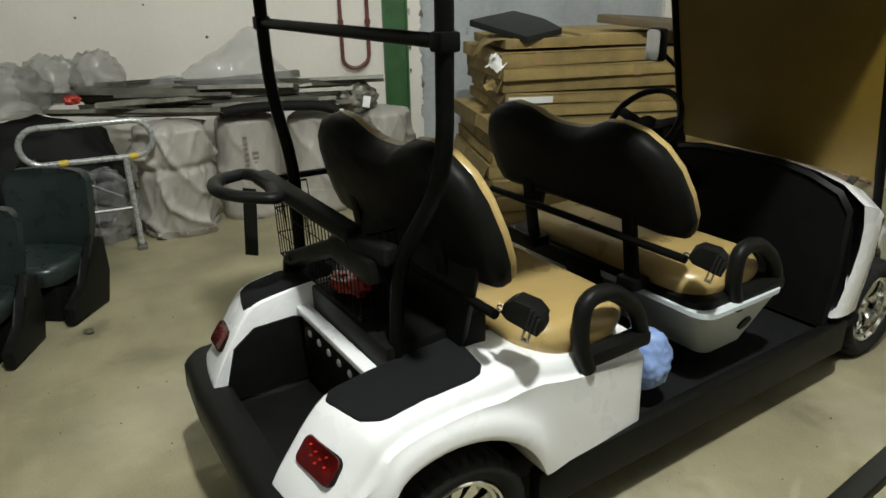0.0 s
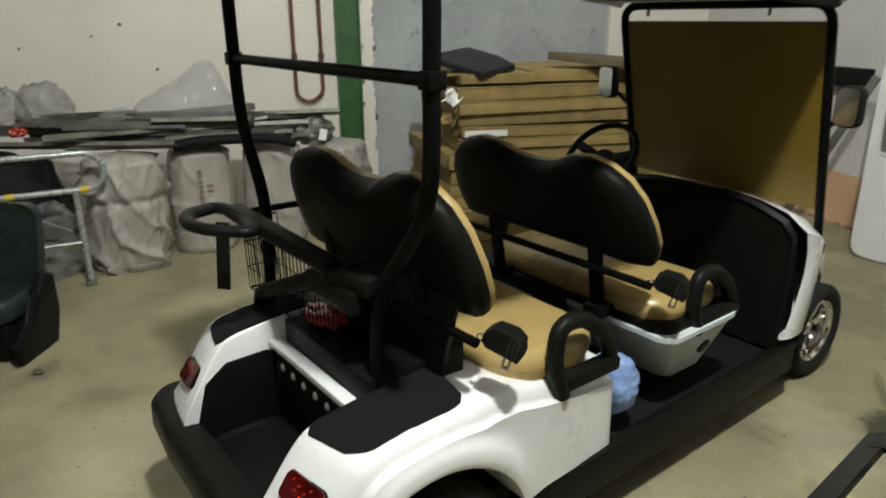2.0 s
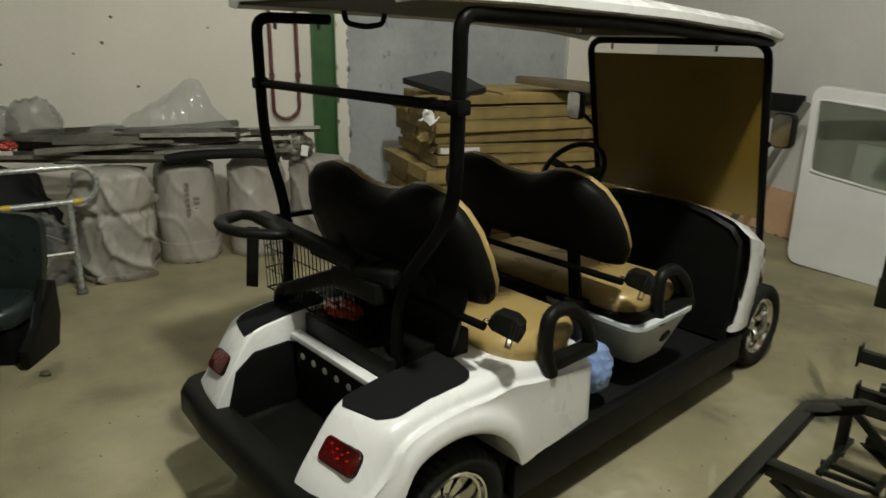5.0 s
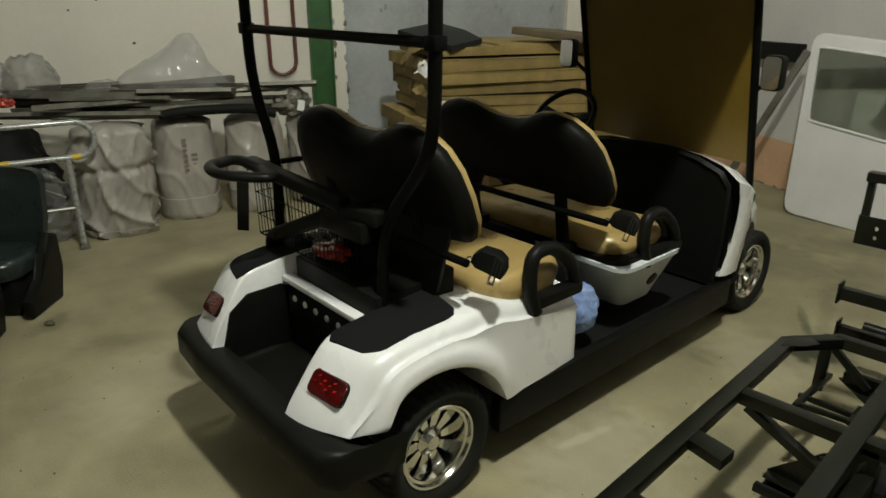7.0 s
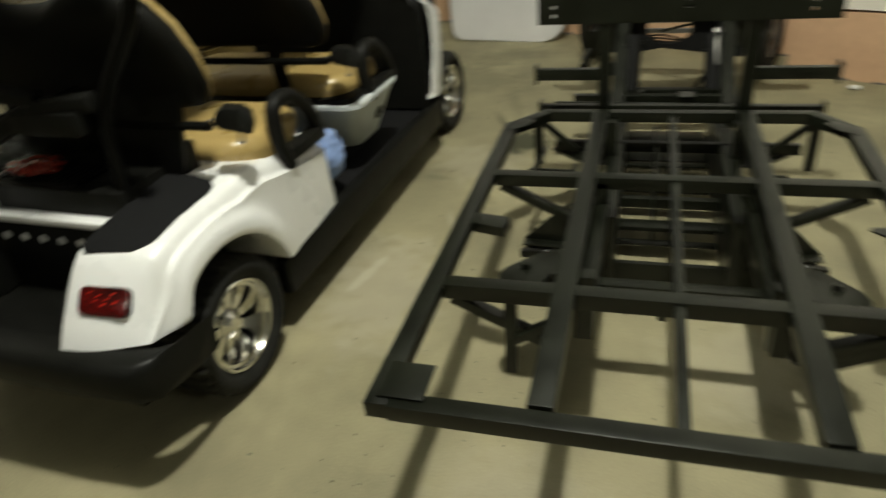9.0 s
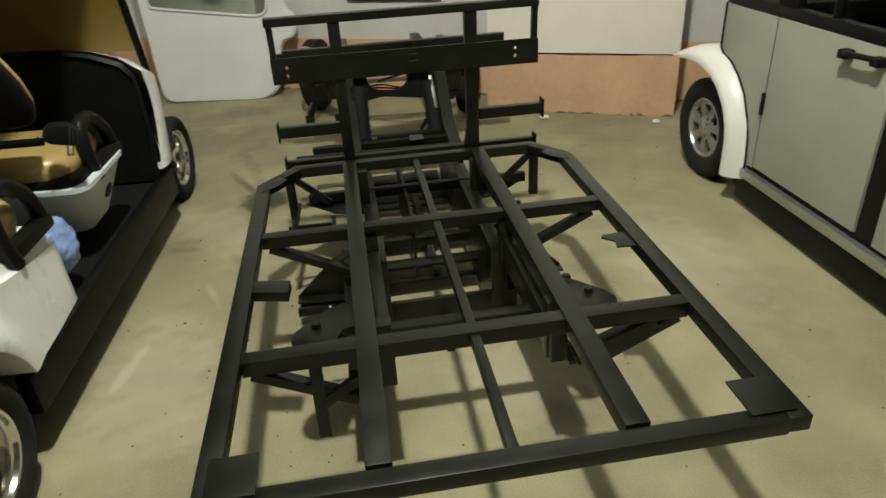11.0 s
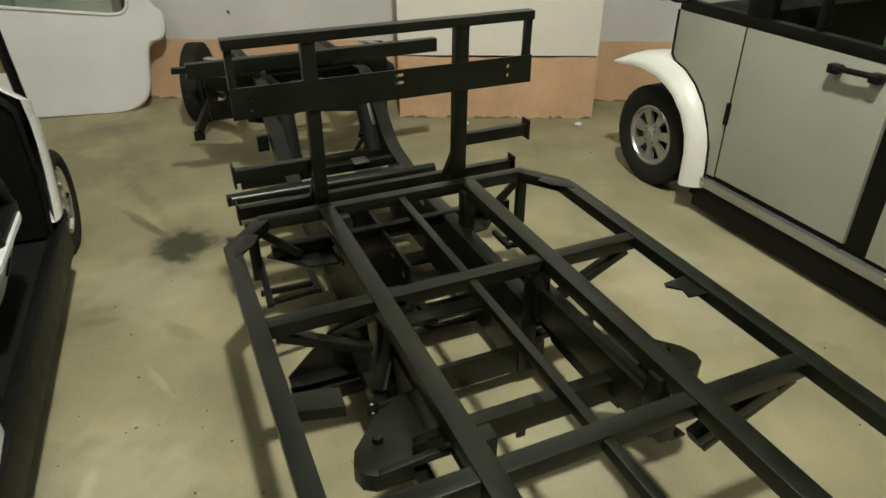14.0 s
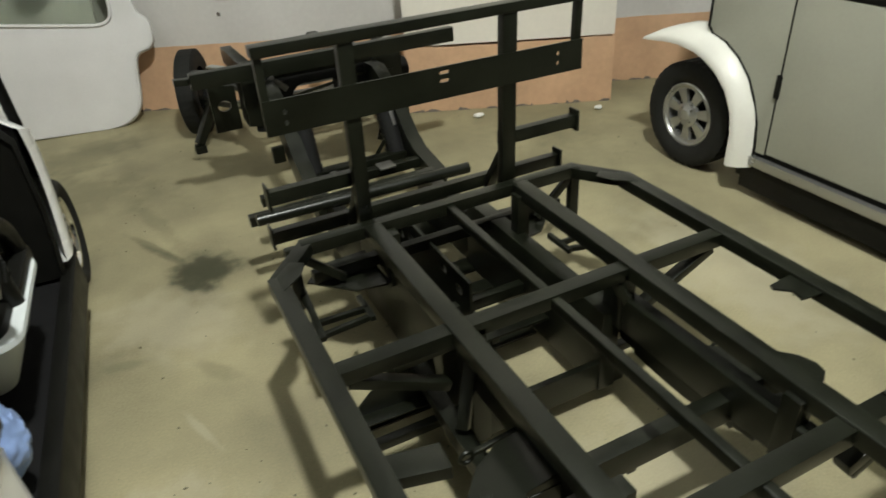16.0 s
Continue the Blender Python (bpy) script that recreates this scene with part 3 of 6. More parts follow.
def seat(y, back_y, back_z, lean, low):
    """One bench: cushion, backrest with black shell and tan front, brackets, hip loops."""
    part("seat_cushion", cushion((-0.50, y + 0.035, 0.68), (0.515, y + 0.50, 0.82 - low)), M_VINYLT, CART, "tan vinyl bench cushion", smooth=60)
    m = Matrix.Translation((0, back_y, back_z)) @ Matrix.Rotation(radians(lean), 4, "X")
    shell = part("backrest", backrest(False), M_VINYLB, CART, "black vinyl backrest shell", smooth=60, m=m)
    part("backrest_pad", backrest(True), M_VINYLT, shell, "tan vinyl backrest pad", smooth=60, m=m)
    for x in (-0.28, 0.28):
        part("backrest_bracket", beam(B(), (x, back_y - 0.08, back_z + 0.16), (x, back_y - 0.01, 0.72), 0.06, 0.02, up=(0, 1, 0)), M_BLACKTUBE, CART)
        part("bracket_foot", box(B(), (x - 0.045, back_y - 0.05, 0.70), (x + 0.045, back_y + 0.035, 0.745), 0.008), M_BLACKTUBE, CART)
    part("backrest_rail", pipe(B(), [(-0.53, back_y - 0.06, back_z - 0.06), (0.53, back_y - 0.05, back_z - 0.06)], 0.015, 10), M_BLACKTUBE, CART, "black steel tube under the backrest")
    for s in (1, -1):
        loop = [(s * 0.54, y + 0.245, 0.64), (s * 0.54, y + 0.200, 0.78 - low), (s * 0.535, y + 0.215, 0.915 - low), (s * 0.535, y + 0.325, 0.92 - low), (s * 0.535, y + 0.455, 0.82 - low), (s * 0.53, y + 0.50, 0.67)]
        part("hip_restraint", pipe(B(), loop, 0.029, 12, 0.09), M_PLASTIC, CART, "black moulded hip restraint loop", smooth=60)
        part("restraint_foot", box(B(), (s * 0.535 - 0.03, y + 0.23, 0.655), (s * 0.535 + 0.03, y + 0.51, 0.705), 0.012), M_PLASTIC, CART)
    at = Matrix.Translation((0.565, back_y + 0.03, back_z - 0.06)) @ Matrix.Rotation(radians(25), 4, "Z") @ Matrix.Rotation(radians(14), 4, "Y")
    bm = prism(B(), [(-0.062, -0.020), (-0.058, 0.012), (-0.035, 0.036), (0.022, 0.040), (0.050, 0.024), (0.062, -0.012), (0.058, -0.040), (-0.040, -0.034)], "y", -0.034, 0.034, 0.008)
    belt = part("seat_belt", bm, M_PLASTIC, CART, "black seat belt retractor and buckle", m=at)
    for k in range(3):
        part("retractor_rib", box(B(), (0.020 + 0.013 * k, -0.037, -0.034), (0.027 + 0.013 * k, 0.037, 0.034 - 0.008 * k), 0.002), M_SLATE, belt, m=at)
    part("anchor_ring", spin(B(), [(0.010 + 0.004 * math.cos(a), 0.004 * math.sin(a)) for a in [2 * math.pi * k / 8 for k in range(8)]], (-0.070, -0.01, -0.022), (0, 1, 0), 16, loop=True), M_CHROME, belt, "chrome belt anchor", smooth=60, m=at)
    buckle = B()
    box(buckle, (0.014, -0.026, -0.072), (0.020, -0.016, -0.036), 0.001)
    box(buckle, (0.032, -0.026, -0.072), (0.038, -0.016, -0.036), 0.001)
    box(buckle, (0.014, -0.026, -0.077), (0.038, -0.016, -0.070), 0.001)
    part("belt_tongue", buckle, M_STEEL, belt, "steel belt tongue", m=at)


part("rear_panel", box(B(), (-0.46, 0.17, 0.655), (0.37, 0.255, 0.85), 0.01), M_PLASTIC, CART, "black panel behind the rear bench")
seat(0.28, 0.215, 0.995, 18, 0.025)
seat(1.04, 1.015, 0.965, 24, 0.04)
tub = [[(x, y, 0.675) for x, y in rounded(1.10, 0.47, 0.06, 5, 0, 1.305)], [(x, y, 0.67) for x, y in rounded(1.15, 0.49, 0.07, 5, 0, 1.31)], [(x, y, 0.652) for x, y in rounded(1.15, 0.49, 0.07, 5, 0, 1.31)], [(x, y, 0.635) for x, y in rounded(1.11, 0.455, 0.06, 5, 0, 1.32)], [(x, y, 0.41) for x, y in rounded(0.92, 0.26, 0.05, 5, 0, 1.37)], [(x, y, 0.40) for x, y in rounded(0.88, 0.22, 0.04, 5, 0, 1.37)]]
part("seat_tub", loft(B(), tub), M_TUB, CART, "pale grey plastic tub under the front bench", smooth=40)
part("tub_rim", loft(B(), [[(x, y, 0.705) for x, y in rounded(1.04, 0.45, 0.07, 5, 0, 1.30)], [(x, y, 0.70) for x, y in rounded(1.08, 0.475, 0.07, 5, 0, 1.305)], [(x, y, 0.672) for x, y in rounded(1.09, 0.475, 0.07, 5, 0, 1.31)]]), M_PLASTIC, CART)
part("tray_edge", box(B(), (-0.57, 1.052, 0.63), (0.06, 1.068, 0.70), 0.004), M_PLASTIC, CART, "black tray edge under the front bench")
part("tub_foot", box(B(), (-0.36, 1.27, 0.31), (0.36, 1.46, 0.41), 0.01), M_INSIDE, CART)
part("drain_plug", spin(B(), [(0.0, 0.012), (0.032, 0.010), (0.036, 0.0)], (0.508, 1.40, 0.53), (0.92, 0.0, -0.38), 20), M_PLASTIC, CART, "black round plug in the tub")

# front cowl
FARCH = (2.53, 0.225, 0.31)


def cowl():
    bm, rings = B(), []
    top = [(2.0, 0.985), (2.05, 0.97), (2.15, 0.93), (2.3, 0.86), (2.5, 0.77), (2.75, 0.68), (2.95, 0.56), (3.0, 0.50)]
    wide = [(2.0, 0.55), (2.05, 0.565), (2.14, 0.56), (2.24, 0.53), (2.34, 0.49), (2.5, 0.43), (2.75, 0.37), (3.0, 0.27)]
    for k in range(31):
        y = 2.0 + k / 30
        zt, w = lerp(y, top), lerp(y, wide)
        zb = lerp(y, [(2.0, 0.38), (2.2, 0.36), (2.9, 0.36), (3.0, 0.40)])
        d2 = FARCH[2] ** 2 - (y - FARCH[0]) ** 2
        if d2 > 0:
            zb = max(zb, FARCH[1] + math.sqrt(d2))
        half = [(0.0, zt + 0.05), (0.2, zt + 0.045), (w * 0.65, zt + 0.02), (w * 0.85, zt - 0.02), (w * 0.96, zt - 0.08)]
        for j in range(6):
            z = zt - 0.1 - (zt - 0.1 - zb) * j / 5
            d = math.hypot(y - FARCH[0], z - FARCH[1]) - FARCH[2]
            half.append((w + 0.012 * math.exp(-((d - 0.02) / 0.05) ** 2), z))
        half += [(w - 0.03, zb)]
        def fore(z):
            edge = lerp(z, [(0.36, 2.00), (0.42, 2.03), (0.55, 2.095), (0.66, 2.125), (0.76, 2.13), (0.86, 2.10), (0.96, 2.05), (1.05, 2.0)])
            return edge + (y - 2.0) * (3.0 - edge)
        rings.append([(x, fore(z), z) for x, z in half] + [(-x, fore(z), z) for x, z in half[:0:-1]])
    rows = [[bm.verts.new(p) for p in r] for r in rings]
    for a, b in zip(rows, rows[1:]):
        n = len(a)
        for k in range(n):
            j = (k + 1) % n
            bm.faces.new((a[k], a[j], b[j], b[k]))
    bm.faces.new(rows[-1])
    return bm


part("cowl_strut", beam(B(), (0.527, 2.32, 0.78), (0.548, 2.20, 0.50), 0.03, 0.02, up=(1, 0, 0)), M_BLACKTUBE, CART, "black strut on the cowl")
part("front_cowl", cowl(), M_CARTWHITE, CART, "glossy white front cowl", smooth=50)
dash = B()
rings = []
for y, k, drop in ((2.005, 0.985, 0.0), (1.99, 0.96, 0.015), (2.03, 0.93, 0.05), (2.12, 0.92, 0.10), (2.16, 0.9, 0.30), (2.2, 0.9, 0.6)):
    zt = 1.0 - drop
    half = [(0.0, zt + 0.03), (0.2, zt + 0.025), (0.36 * k, zt), (0.50 * k, zt - 0.05), (0.555 * k, zt - 0.12), (0.56 * k, min(zt - 0.13, 0.6)), (0.54 * k, 0.32)]
    rings.append([(x, y, z) for x, z in half] + [(-x, y, z) for x, z in half[:0:-1]])
part("dashboard", loft(dash, rings), M_PLASTIC, CART, "black moulded dashboard")
part("dash_panel", box(B(), (0.14, 2.105, 0.66), (0.47, 2.15, 0.86), 0.015), M_SLATE, CART, "dark grey dashboard panel")
part("glove_slot", box(B(), (0.24, 2.098, 0.735), (0.42, 2.12, 0.775), 0.008), M_INSIDE, CART)
part("socket_panel", box(B(), (-0.12, 1.045, 0.60), (0.065, 1.085, 0.672), 0.004), M_PLASTIC, CART, "black socket plate on the tub")
part("dash_switch", spin(B(), [(0.0, 0.012), (0.012, 0.01), (0.014, 0.0)], (-0.02, 2.10, 0.80), (0, -1, 0), 12), M_STEEL, CART)
# steering wheel
col = Vector((-0.22, 1.57, 1.175))
wheel_axis = Vector((0, -0.75, 0.66))
sw = B()
u = Vector((1, 0, 0))
v = wheel_axis.normalized().cross(u)
pipe(sw, [col + (u * math.cos(a) + v * math.sin(a)) * 0.18 for a in [2 * math.pi * k / 28 for k in range(28)]], 0.015, 8, loop=True)
steering = part("steering_wheel", sw, M_PLASTIC, CART, "black steering wheel", smooth=60)
bm = B()
for a in (15, 165, 270):
    beam(bm, col - wheel_axis * 0.03, col + (u * math.cos(radians(a)) + v * math.sin(radians(a))) * 0.175, 0.045, 0.012, up=wheel_axis)
spin(bm, [(0.0, 0.012), (0.05, 0.01), (0.06, -0.02), (0.05, -0.05)], col - wheel_axis * 0.02, wheel_axis, 16)
part("steering_hub", bm, M_PLASTIC, steering)
part("column_shroud", box(B(), (-0.30, 1.62, 1.04), (-0.14, 1.74, 1.17), 0.02), M_PLASTIC, CART)
part("steering_column", pipe(B(), [col - wheel_axis * 0.05, (-0.22, 2.12, 0.74)], 0.028, 10), M_PLASTIC, CART)

# roof frame
JOINT = 1.664
for s in (1, -1):
    foot = 0.285 if s > 0 else 0.457
    pts = [(s * 0.583, -0.02, 1.82), (s * 0.575, -0.02, 1.36 if s > 0 else 1.44), (s * foot, 0.0, 1.04 if s > 0 else 1.17), (s * foot, -0.02, 0.66)]
    part("roof_post", pipe(B(), pts, 0.022, 10, 0.13), M_BLACKTUBE, CART, "black bent steel roof post", smooth=60)
    bm = B()
    box(bm, (s * 0.582 - 0.025, -0.046, JOINT - 0.022), (s * 0.582 + 0.025, 0.006, JOINT + 0.022), 0.008)
    part("post_clamp", bm, M_BLACKTUBE, CART)
part("roof_rail", pipe(B(), [(-0.583, -0.02, 1.80), (-0.583, -0.02, 1.912), (-0.583, 0.31, 1.912)], 0.022, 10, 0.10), M_BLACKTUBE, CART, "black steel rail under the roof edge", smooth=60)
part("roof_rail", pipe(B(), [(0.583, -0.02, 1.80), (0.583, -0.02, 1.912), (0.575, 0.8, 1.90), (0.53, 2.02, 1.85)], 0.022, 10, 0.10), M_BLACKTUBE, CART, "black steel rail under the roof edge", smooth=60)
part("cross_bar", pipe(B(), [(-0.585, -0.02, JOINT), (0.585, -0.02, JOINT)], 0.017, 10), M_BLACKTUBE, CART, "black cross bar between the rear posts")
part("windshield_frame", pipe(B(), [(-0.515, 2.33, 0.62), (-0.515, 2.035, 1.85), (0.515, 2.035, 1.85), (0.515, 2.33, 0.62)], 0.02, 10, 0.09), M_BLACKTUBE, CART, "black tubular windshield frame", smooth=60)
film = B()
prism(film, [(-0.497, 0.04), (0.497, 0.0), (0.499, 0.845), (-0.497, 0.845)], "y", -0.004, 0.004)
part("windshield", film, M_FILM, CART, "windshield still covered with brown protective paper", m=Matrix.Translation((0, 2.248, 0.955)) @ Matrix.Rotation(radians(13.2), 4, "X"))
roof_rings = []
for y, dz, w in ((-0.15, 0.015, 0.50), (-0.13, 0.02, 0.58), (-0.08, 0.02, 0.60), (0.2, 0.02, 0.62), (1.0, 0.0, 0.63), (1.7, -0.035, 0.62), (1.98, -0.065, 0.60), (2.02, -0.08, 0.55)):
    half = [(0.0, 0.10), (w * 0.6, 0.085), (w * 0.9, 0.055), (w, 0.025), (w, 0.0), (w - 0.03, -0.005), (w - 0.05, 0.02)]
    roof_rings.append([(x, y, 1.925 + dz + z) for x, z in half] + [(-x, y, 1.925 + dz + z) for x, z in half[:0:-1]])
part("roof", loft(B(), roof_rings), M_CARTWHITE, CART, "white moulded plastic roof", smooth=50)
# Dark sheet that covers the white roof from below.
underside = [[(x, y, 1.925 + dz + z) for x, z in ((-w, 0.019), (w, 0.019), (w, 0.008), (-w, 0.008))] for y, dz, w in ((-0.10, 0.02, 0.545), (0.2, 0.02, 0.565), (1.0, 0.0, 0.575), (1.7, -0.035, 0.565), (1.96, -0.06, 0.54))]
part("roof_underside", loft(B(), underside), M_ROOFUNDER, CART, "dark grey sheet under the roof", smooth=0)
part("grab_handle", pipe(B(), [(-0.55, 0.365, 1.95), (-0.55, 0.375, 1.90), (-0.55, 0.48, 1.885), (-0.55, 0.57, 1.90), (-0.55, 0.58, 1.95)], 0.012, 8, 0.04), M_PLASTIC, CART, "black grab handle under the roof", smooth=60)
for x, y in ((-0.583, 0.06), (-0.583, 0.26), (0.575, 0.5), (0.57, 1.2), (0.3, 1.95), (-0.3, 1.95)):
    part("roof_bolt", spin(B(), [(0.0, 0.0), (0.008, 0.002), (0.009, 0.03)], (x, y, 1.868 if y < 1.5 else 1.80), (0, 0, 1), 8), M_STEEL, CART)
for s in (1, -1):
    mp = Vector((0.605 if s > 0 else -0.655, 2.12, 1.44 if s > 0 else 1.46))
    mir = B()
    prism(mir, rounded(0.11 if s > 0 else 0.13, 0.17, 0.03), "y", -0.01, 0.035, 0.008)
    mm = part("side_mirror", mir, M_PLASTIC, CART, "black side mirror", m=Matrix.Translation(mp) @ Matrix.Rotation(radians(-10 if s > 0 else -14), 4, "Z"))
    part("mirror_glass", prism(B(), rounded(0.095 if s > 0 else 0.115, 0.155, 0.025), "y", -0.013, -0.0105), M_MIRROR, mm, "mirror glass", m=Matrix.Translation(mp) @ Matrix.Rotation(radians(-10 if s > 0 else -14), 4, "Z"))
    part("mirror_arm", pipe(B(), [(s * 0.515, 2.16, 1.34), mp + Vector((0, 0.03, -0.02))], 0.012, 8), M_PLASTIC, mm)

for name, x, y, turn in (("rear_wheel", 0.460, 0.036, 0), ("rear_wheel", -0.460, 0.036, 180), ("front_wheel", 0.415, 2.53, 0), ("front_wheel", -0.415, 2.53, 180)):
    wheel(name, CART, pose(x, y, 0.25, 0, 0, turn), 0.25, 0.20, 0.168, 10, M_CHROME, tread=0.010, slim=0.6)


# bag holder, strap and wire basket behind the rear bench
loop_pts = [(-0.535, -0.215, 1.160), (-0.475, -0.150, 1.165), (-0.33, -0.135, 1.150), (-0.175, -0.165, 1.150), (-0.255, -0.275, 1.158), (-0.345, -0.315, 1.160), (-0.455, -0.292, 1.160)]
holder = part("bag_holder", pipe(B(), fillet([loop_pts[0]] + loop_pts[1:] + [loop_pts[0]], 0.045, 5)[1:-1], 0.027, 12, loop=True, flat=0.75), M_PLASTIC, CART, "black moulded bag holder paddle", smooth=60)
part("holder_arm", beam(B(), (-0.44, -0.135, 1.163), (0.12, -0.05, 1.092), 0.062, 0.046, bevel=0.012), M_PLASTIC, CART, smooth=60)
bm = B()
box(bm, (-0.02, -0.08, 0.98), (0.26, 0.02, 1.055), 0.015)
part("holder_bracket", bm, M_PLASTIC, CART)
part("back_support", prism(B(), [(-0.30, 0.73), (0.35, 0.73), (0.385, 0.80), (0.46, 1.06), (-0.24, 1.06)], "y", 0.155, 0.175, 0.006), M_PLASTIC, CART, "black panel below the rear backrest")
brace = beam(B(), (0.13, -0.05, 1.075), (-0.40, -0.06, 0.845), 0.055, 0.060, bevel=0.014)
beam(brace, (0.11, -0.05, 1.06), (0.30, -0.02, 1.075), 0.055, 0.060, bevel=0.014)
part("holder_lever", brace, M_PLASTIC, CART, smooth=60)
part("lever_foot", pipe(B(), [(-0.36, -0.06, 0.862), (-0.43, -0.06, 0.835), (-0.455, -0.055, 0.78), (-0.45, -0.05, 0.735)], 0.032, 10, 0.05, flat=0.85), M_PLASTIC, CART, smooth=60)
part("bag_strap", beam(B(), (-0.35, -0.205, 1.15), (-0.36, -0.222, 0.91), 0.045, 0.008, up=(0.75, -0.6, 0), bevel=0.001), M_PLASTIC, CART, "black webbing strap hanging from the holder")
part("basket_rim_tube", pipe(B(), [(-0.60, -0.07, 1.095), (-0.60, 0.0, 1.10), (-0.572, 0.17, 1.105), (-0.56, 0.30, 1.10)], 0.013, 10, 0.03), M_BLACKTUBE, CART, "black tube along the basket's end", smooth=60)
X0, X1, YA, YC, Z0, Z1 = -0.585, 0.12, -0.05, 0.09, 0.80, 1.08
basket = part("wire_basket", pipe(B(), [(X0, YC, Z1), (X0, YA, Z1), (X1, YA, Z1), (X1, YC, Z1)], 0.004, 5), M_BLACKTUBE, CART, "black wire basket behind the rear bench")
for k in range(26):
    x = X0 + (X1 - X0) * k / 25
    part("wire", pipe(B(), [(x, YA, Z1), (x, YA + 0.006, Z0), (x, YC + 0.02, Z0)], 0.0022, 4), M_BLACKTUBE, basket)
for k in range(1, 6):
    y = YA + (YC - YA) * k / 5
    for x in (X0, X1):
        part("wire", pipe(B(), [(x, y, Z1), (x, y + 0.02, Z0)], 0.0022, 4), M_BLACKTUBE, basket)
for z, r in ((0.99, 0.0025), (0.89, 0.0025), (Z0, 0.004)):
    o = 0.006 * (Z1 - z) / (Z1 - Z0)
    part("wire", pipe(B(), [(X0, YC, z), (X0, YA + o, z), (X1, YA + o, z), (X1, YC, z)], r, 4), M_BLACKTUBE, basket)

bm = B()
bmesh.ops.create_icosphere(bm, subdivisions=5, radius=1)
for v in bm.verts:
    n = noise.fractal(v.co * 1.6, 1.0, 2.0, 4) * 0.11
    n += 0.018 * math.sin(v.co.z * 17 + 4 * noise.noise(v.co * 1.5)) + 0.015 * noise.noise(v.co * 7)
    v.co = Vector((v.co.x * 0.10, v.co.y * 0.075, v.co.z * 0.12)) * (1 + n)
ob = part("blue_bag", bm, M_BLUECLOTH, smooth=180)
ob.location = CART.matrix_basis @ Vector((0.455, 0.91, 0.515))
tagged(ob, "crumpled blue plastic bag hanging beside the rear bench", "bag")


def crumple(name, place, size, mat, label, category, seed, rough=0.25, freq=2.0, flat=True, group="", detail=4):
    """A crumpled soft lump resting on its base."""
    bm = B()
    bmesh.ops.create_icosphere(bm, subdivisions=detail, radius=1)
    off = Vector((seed * 7.3, seed * 3.1, seed))
    for v in bm.verts:
        n = noise.fractal(v.co * freq + off, 0.8, 2.0, 5) * rough
        p = v.co * (1 + n)
        v.co = (p.x * size[0], p.y * size[1], max(p.z, -0.75) * size[2] if flat else p.z * size[2])
    low = min(v.co.z for v in bm.verts)
    for v in bm.verts:
        v.co.z -= low
    ob = part(name, bm, mat, smooth=50)
    ob.matrix_basis = pose(*place)
    return tagged(ob, label, category, group)


crumple("parts_bag", CART.matrix_basis @ Vector((-0.30, 0.11, 0.803)), (0.11, 0.06, 0.03), M_CLEAR, "clear plastic bag of small parts in the wire basket", "plastic bag", 3, 0.3)
crumple("red_pouch", CART.matrix_basis @ Vector((-0.13, 0.04, 0.803)), (0.11, 0.06, 0.026), M_REDWRAP, "red shiny pouch in clear wrapping in the wire basket", "pouch", 5, 0.25)


# ---- the bare vehicle chassis ----
CH = empty("vehicle_chassis", pose(0, 0, 0), "bare black painted steel vehicle chassis on two front wheels", "chassis")
ZB = 0.535


def bar(name, p0, p1, w=0.05, h=0.04, parent=CH, label="", up=(0, 0, 1), mat=None):
    return part(name, beam(B(), p0, p1, w, h, up), mat or M_CHASSIS, parent, label)


XL, XR, Y0, Y1, Y2 = -0.01, 1.318, 0.812, 2.52, 2.68
bar("bed_side_rail", (XL, Y0 - 0.02, ZB), (XL, Y1, ZB), 0.055, 0.045, label="black side rail")
bar("bed_side_rail", (XR, Y0 - 0.02, ZB), (XR, Y1, ZB), 0.055, 0.045, label="black side rail")
bar("bed_end_rail", (XL + 0.028, Y0, ZB), (XR - 0.028, Y0, ZB), 0.05, 0.045)
bar("bed_corner", (XL, Y1 - 0.01, ZB), (0.13, Y2, ZB), 0.05, 0.043)
bar("bed_corner", (XR, Y1 - 0.01, ZB), (1.20, Y2, ZB), 0.05, 0.043)
bar("bed_front_rail", (0.11, Y2, ZB), (1.22, Y2, ZB), 0.045, 0.045)
for x in (0.36, 0.95):
    bar("bed_long_rail", (x, Y0 + 0.03, ZB + 0.004), (x, Y2 - 0.02, ZB + 0.004), 0.06, 0.05)
bar("bed_mid_rail", (0.66, Y0 + 0.03, ZB - 0.004), (0.66, Y2 - 0.02, ZB - 0.004), 0.028, 0.035)
for y, h in ((1.30, 0.05), (2.03, 0.045)):
    bar("bed_cross_rail", (XL + 0.028, y, ZB - 0.002), (XR - 0.028, y, ZB - 0.002), 0.05, h)
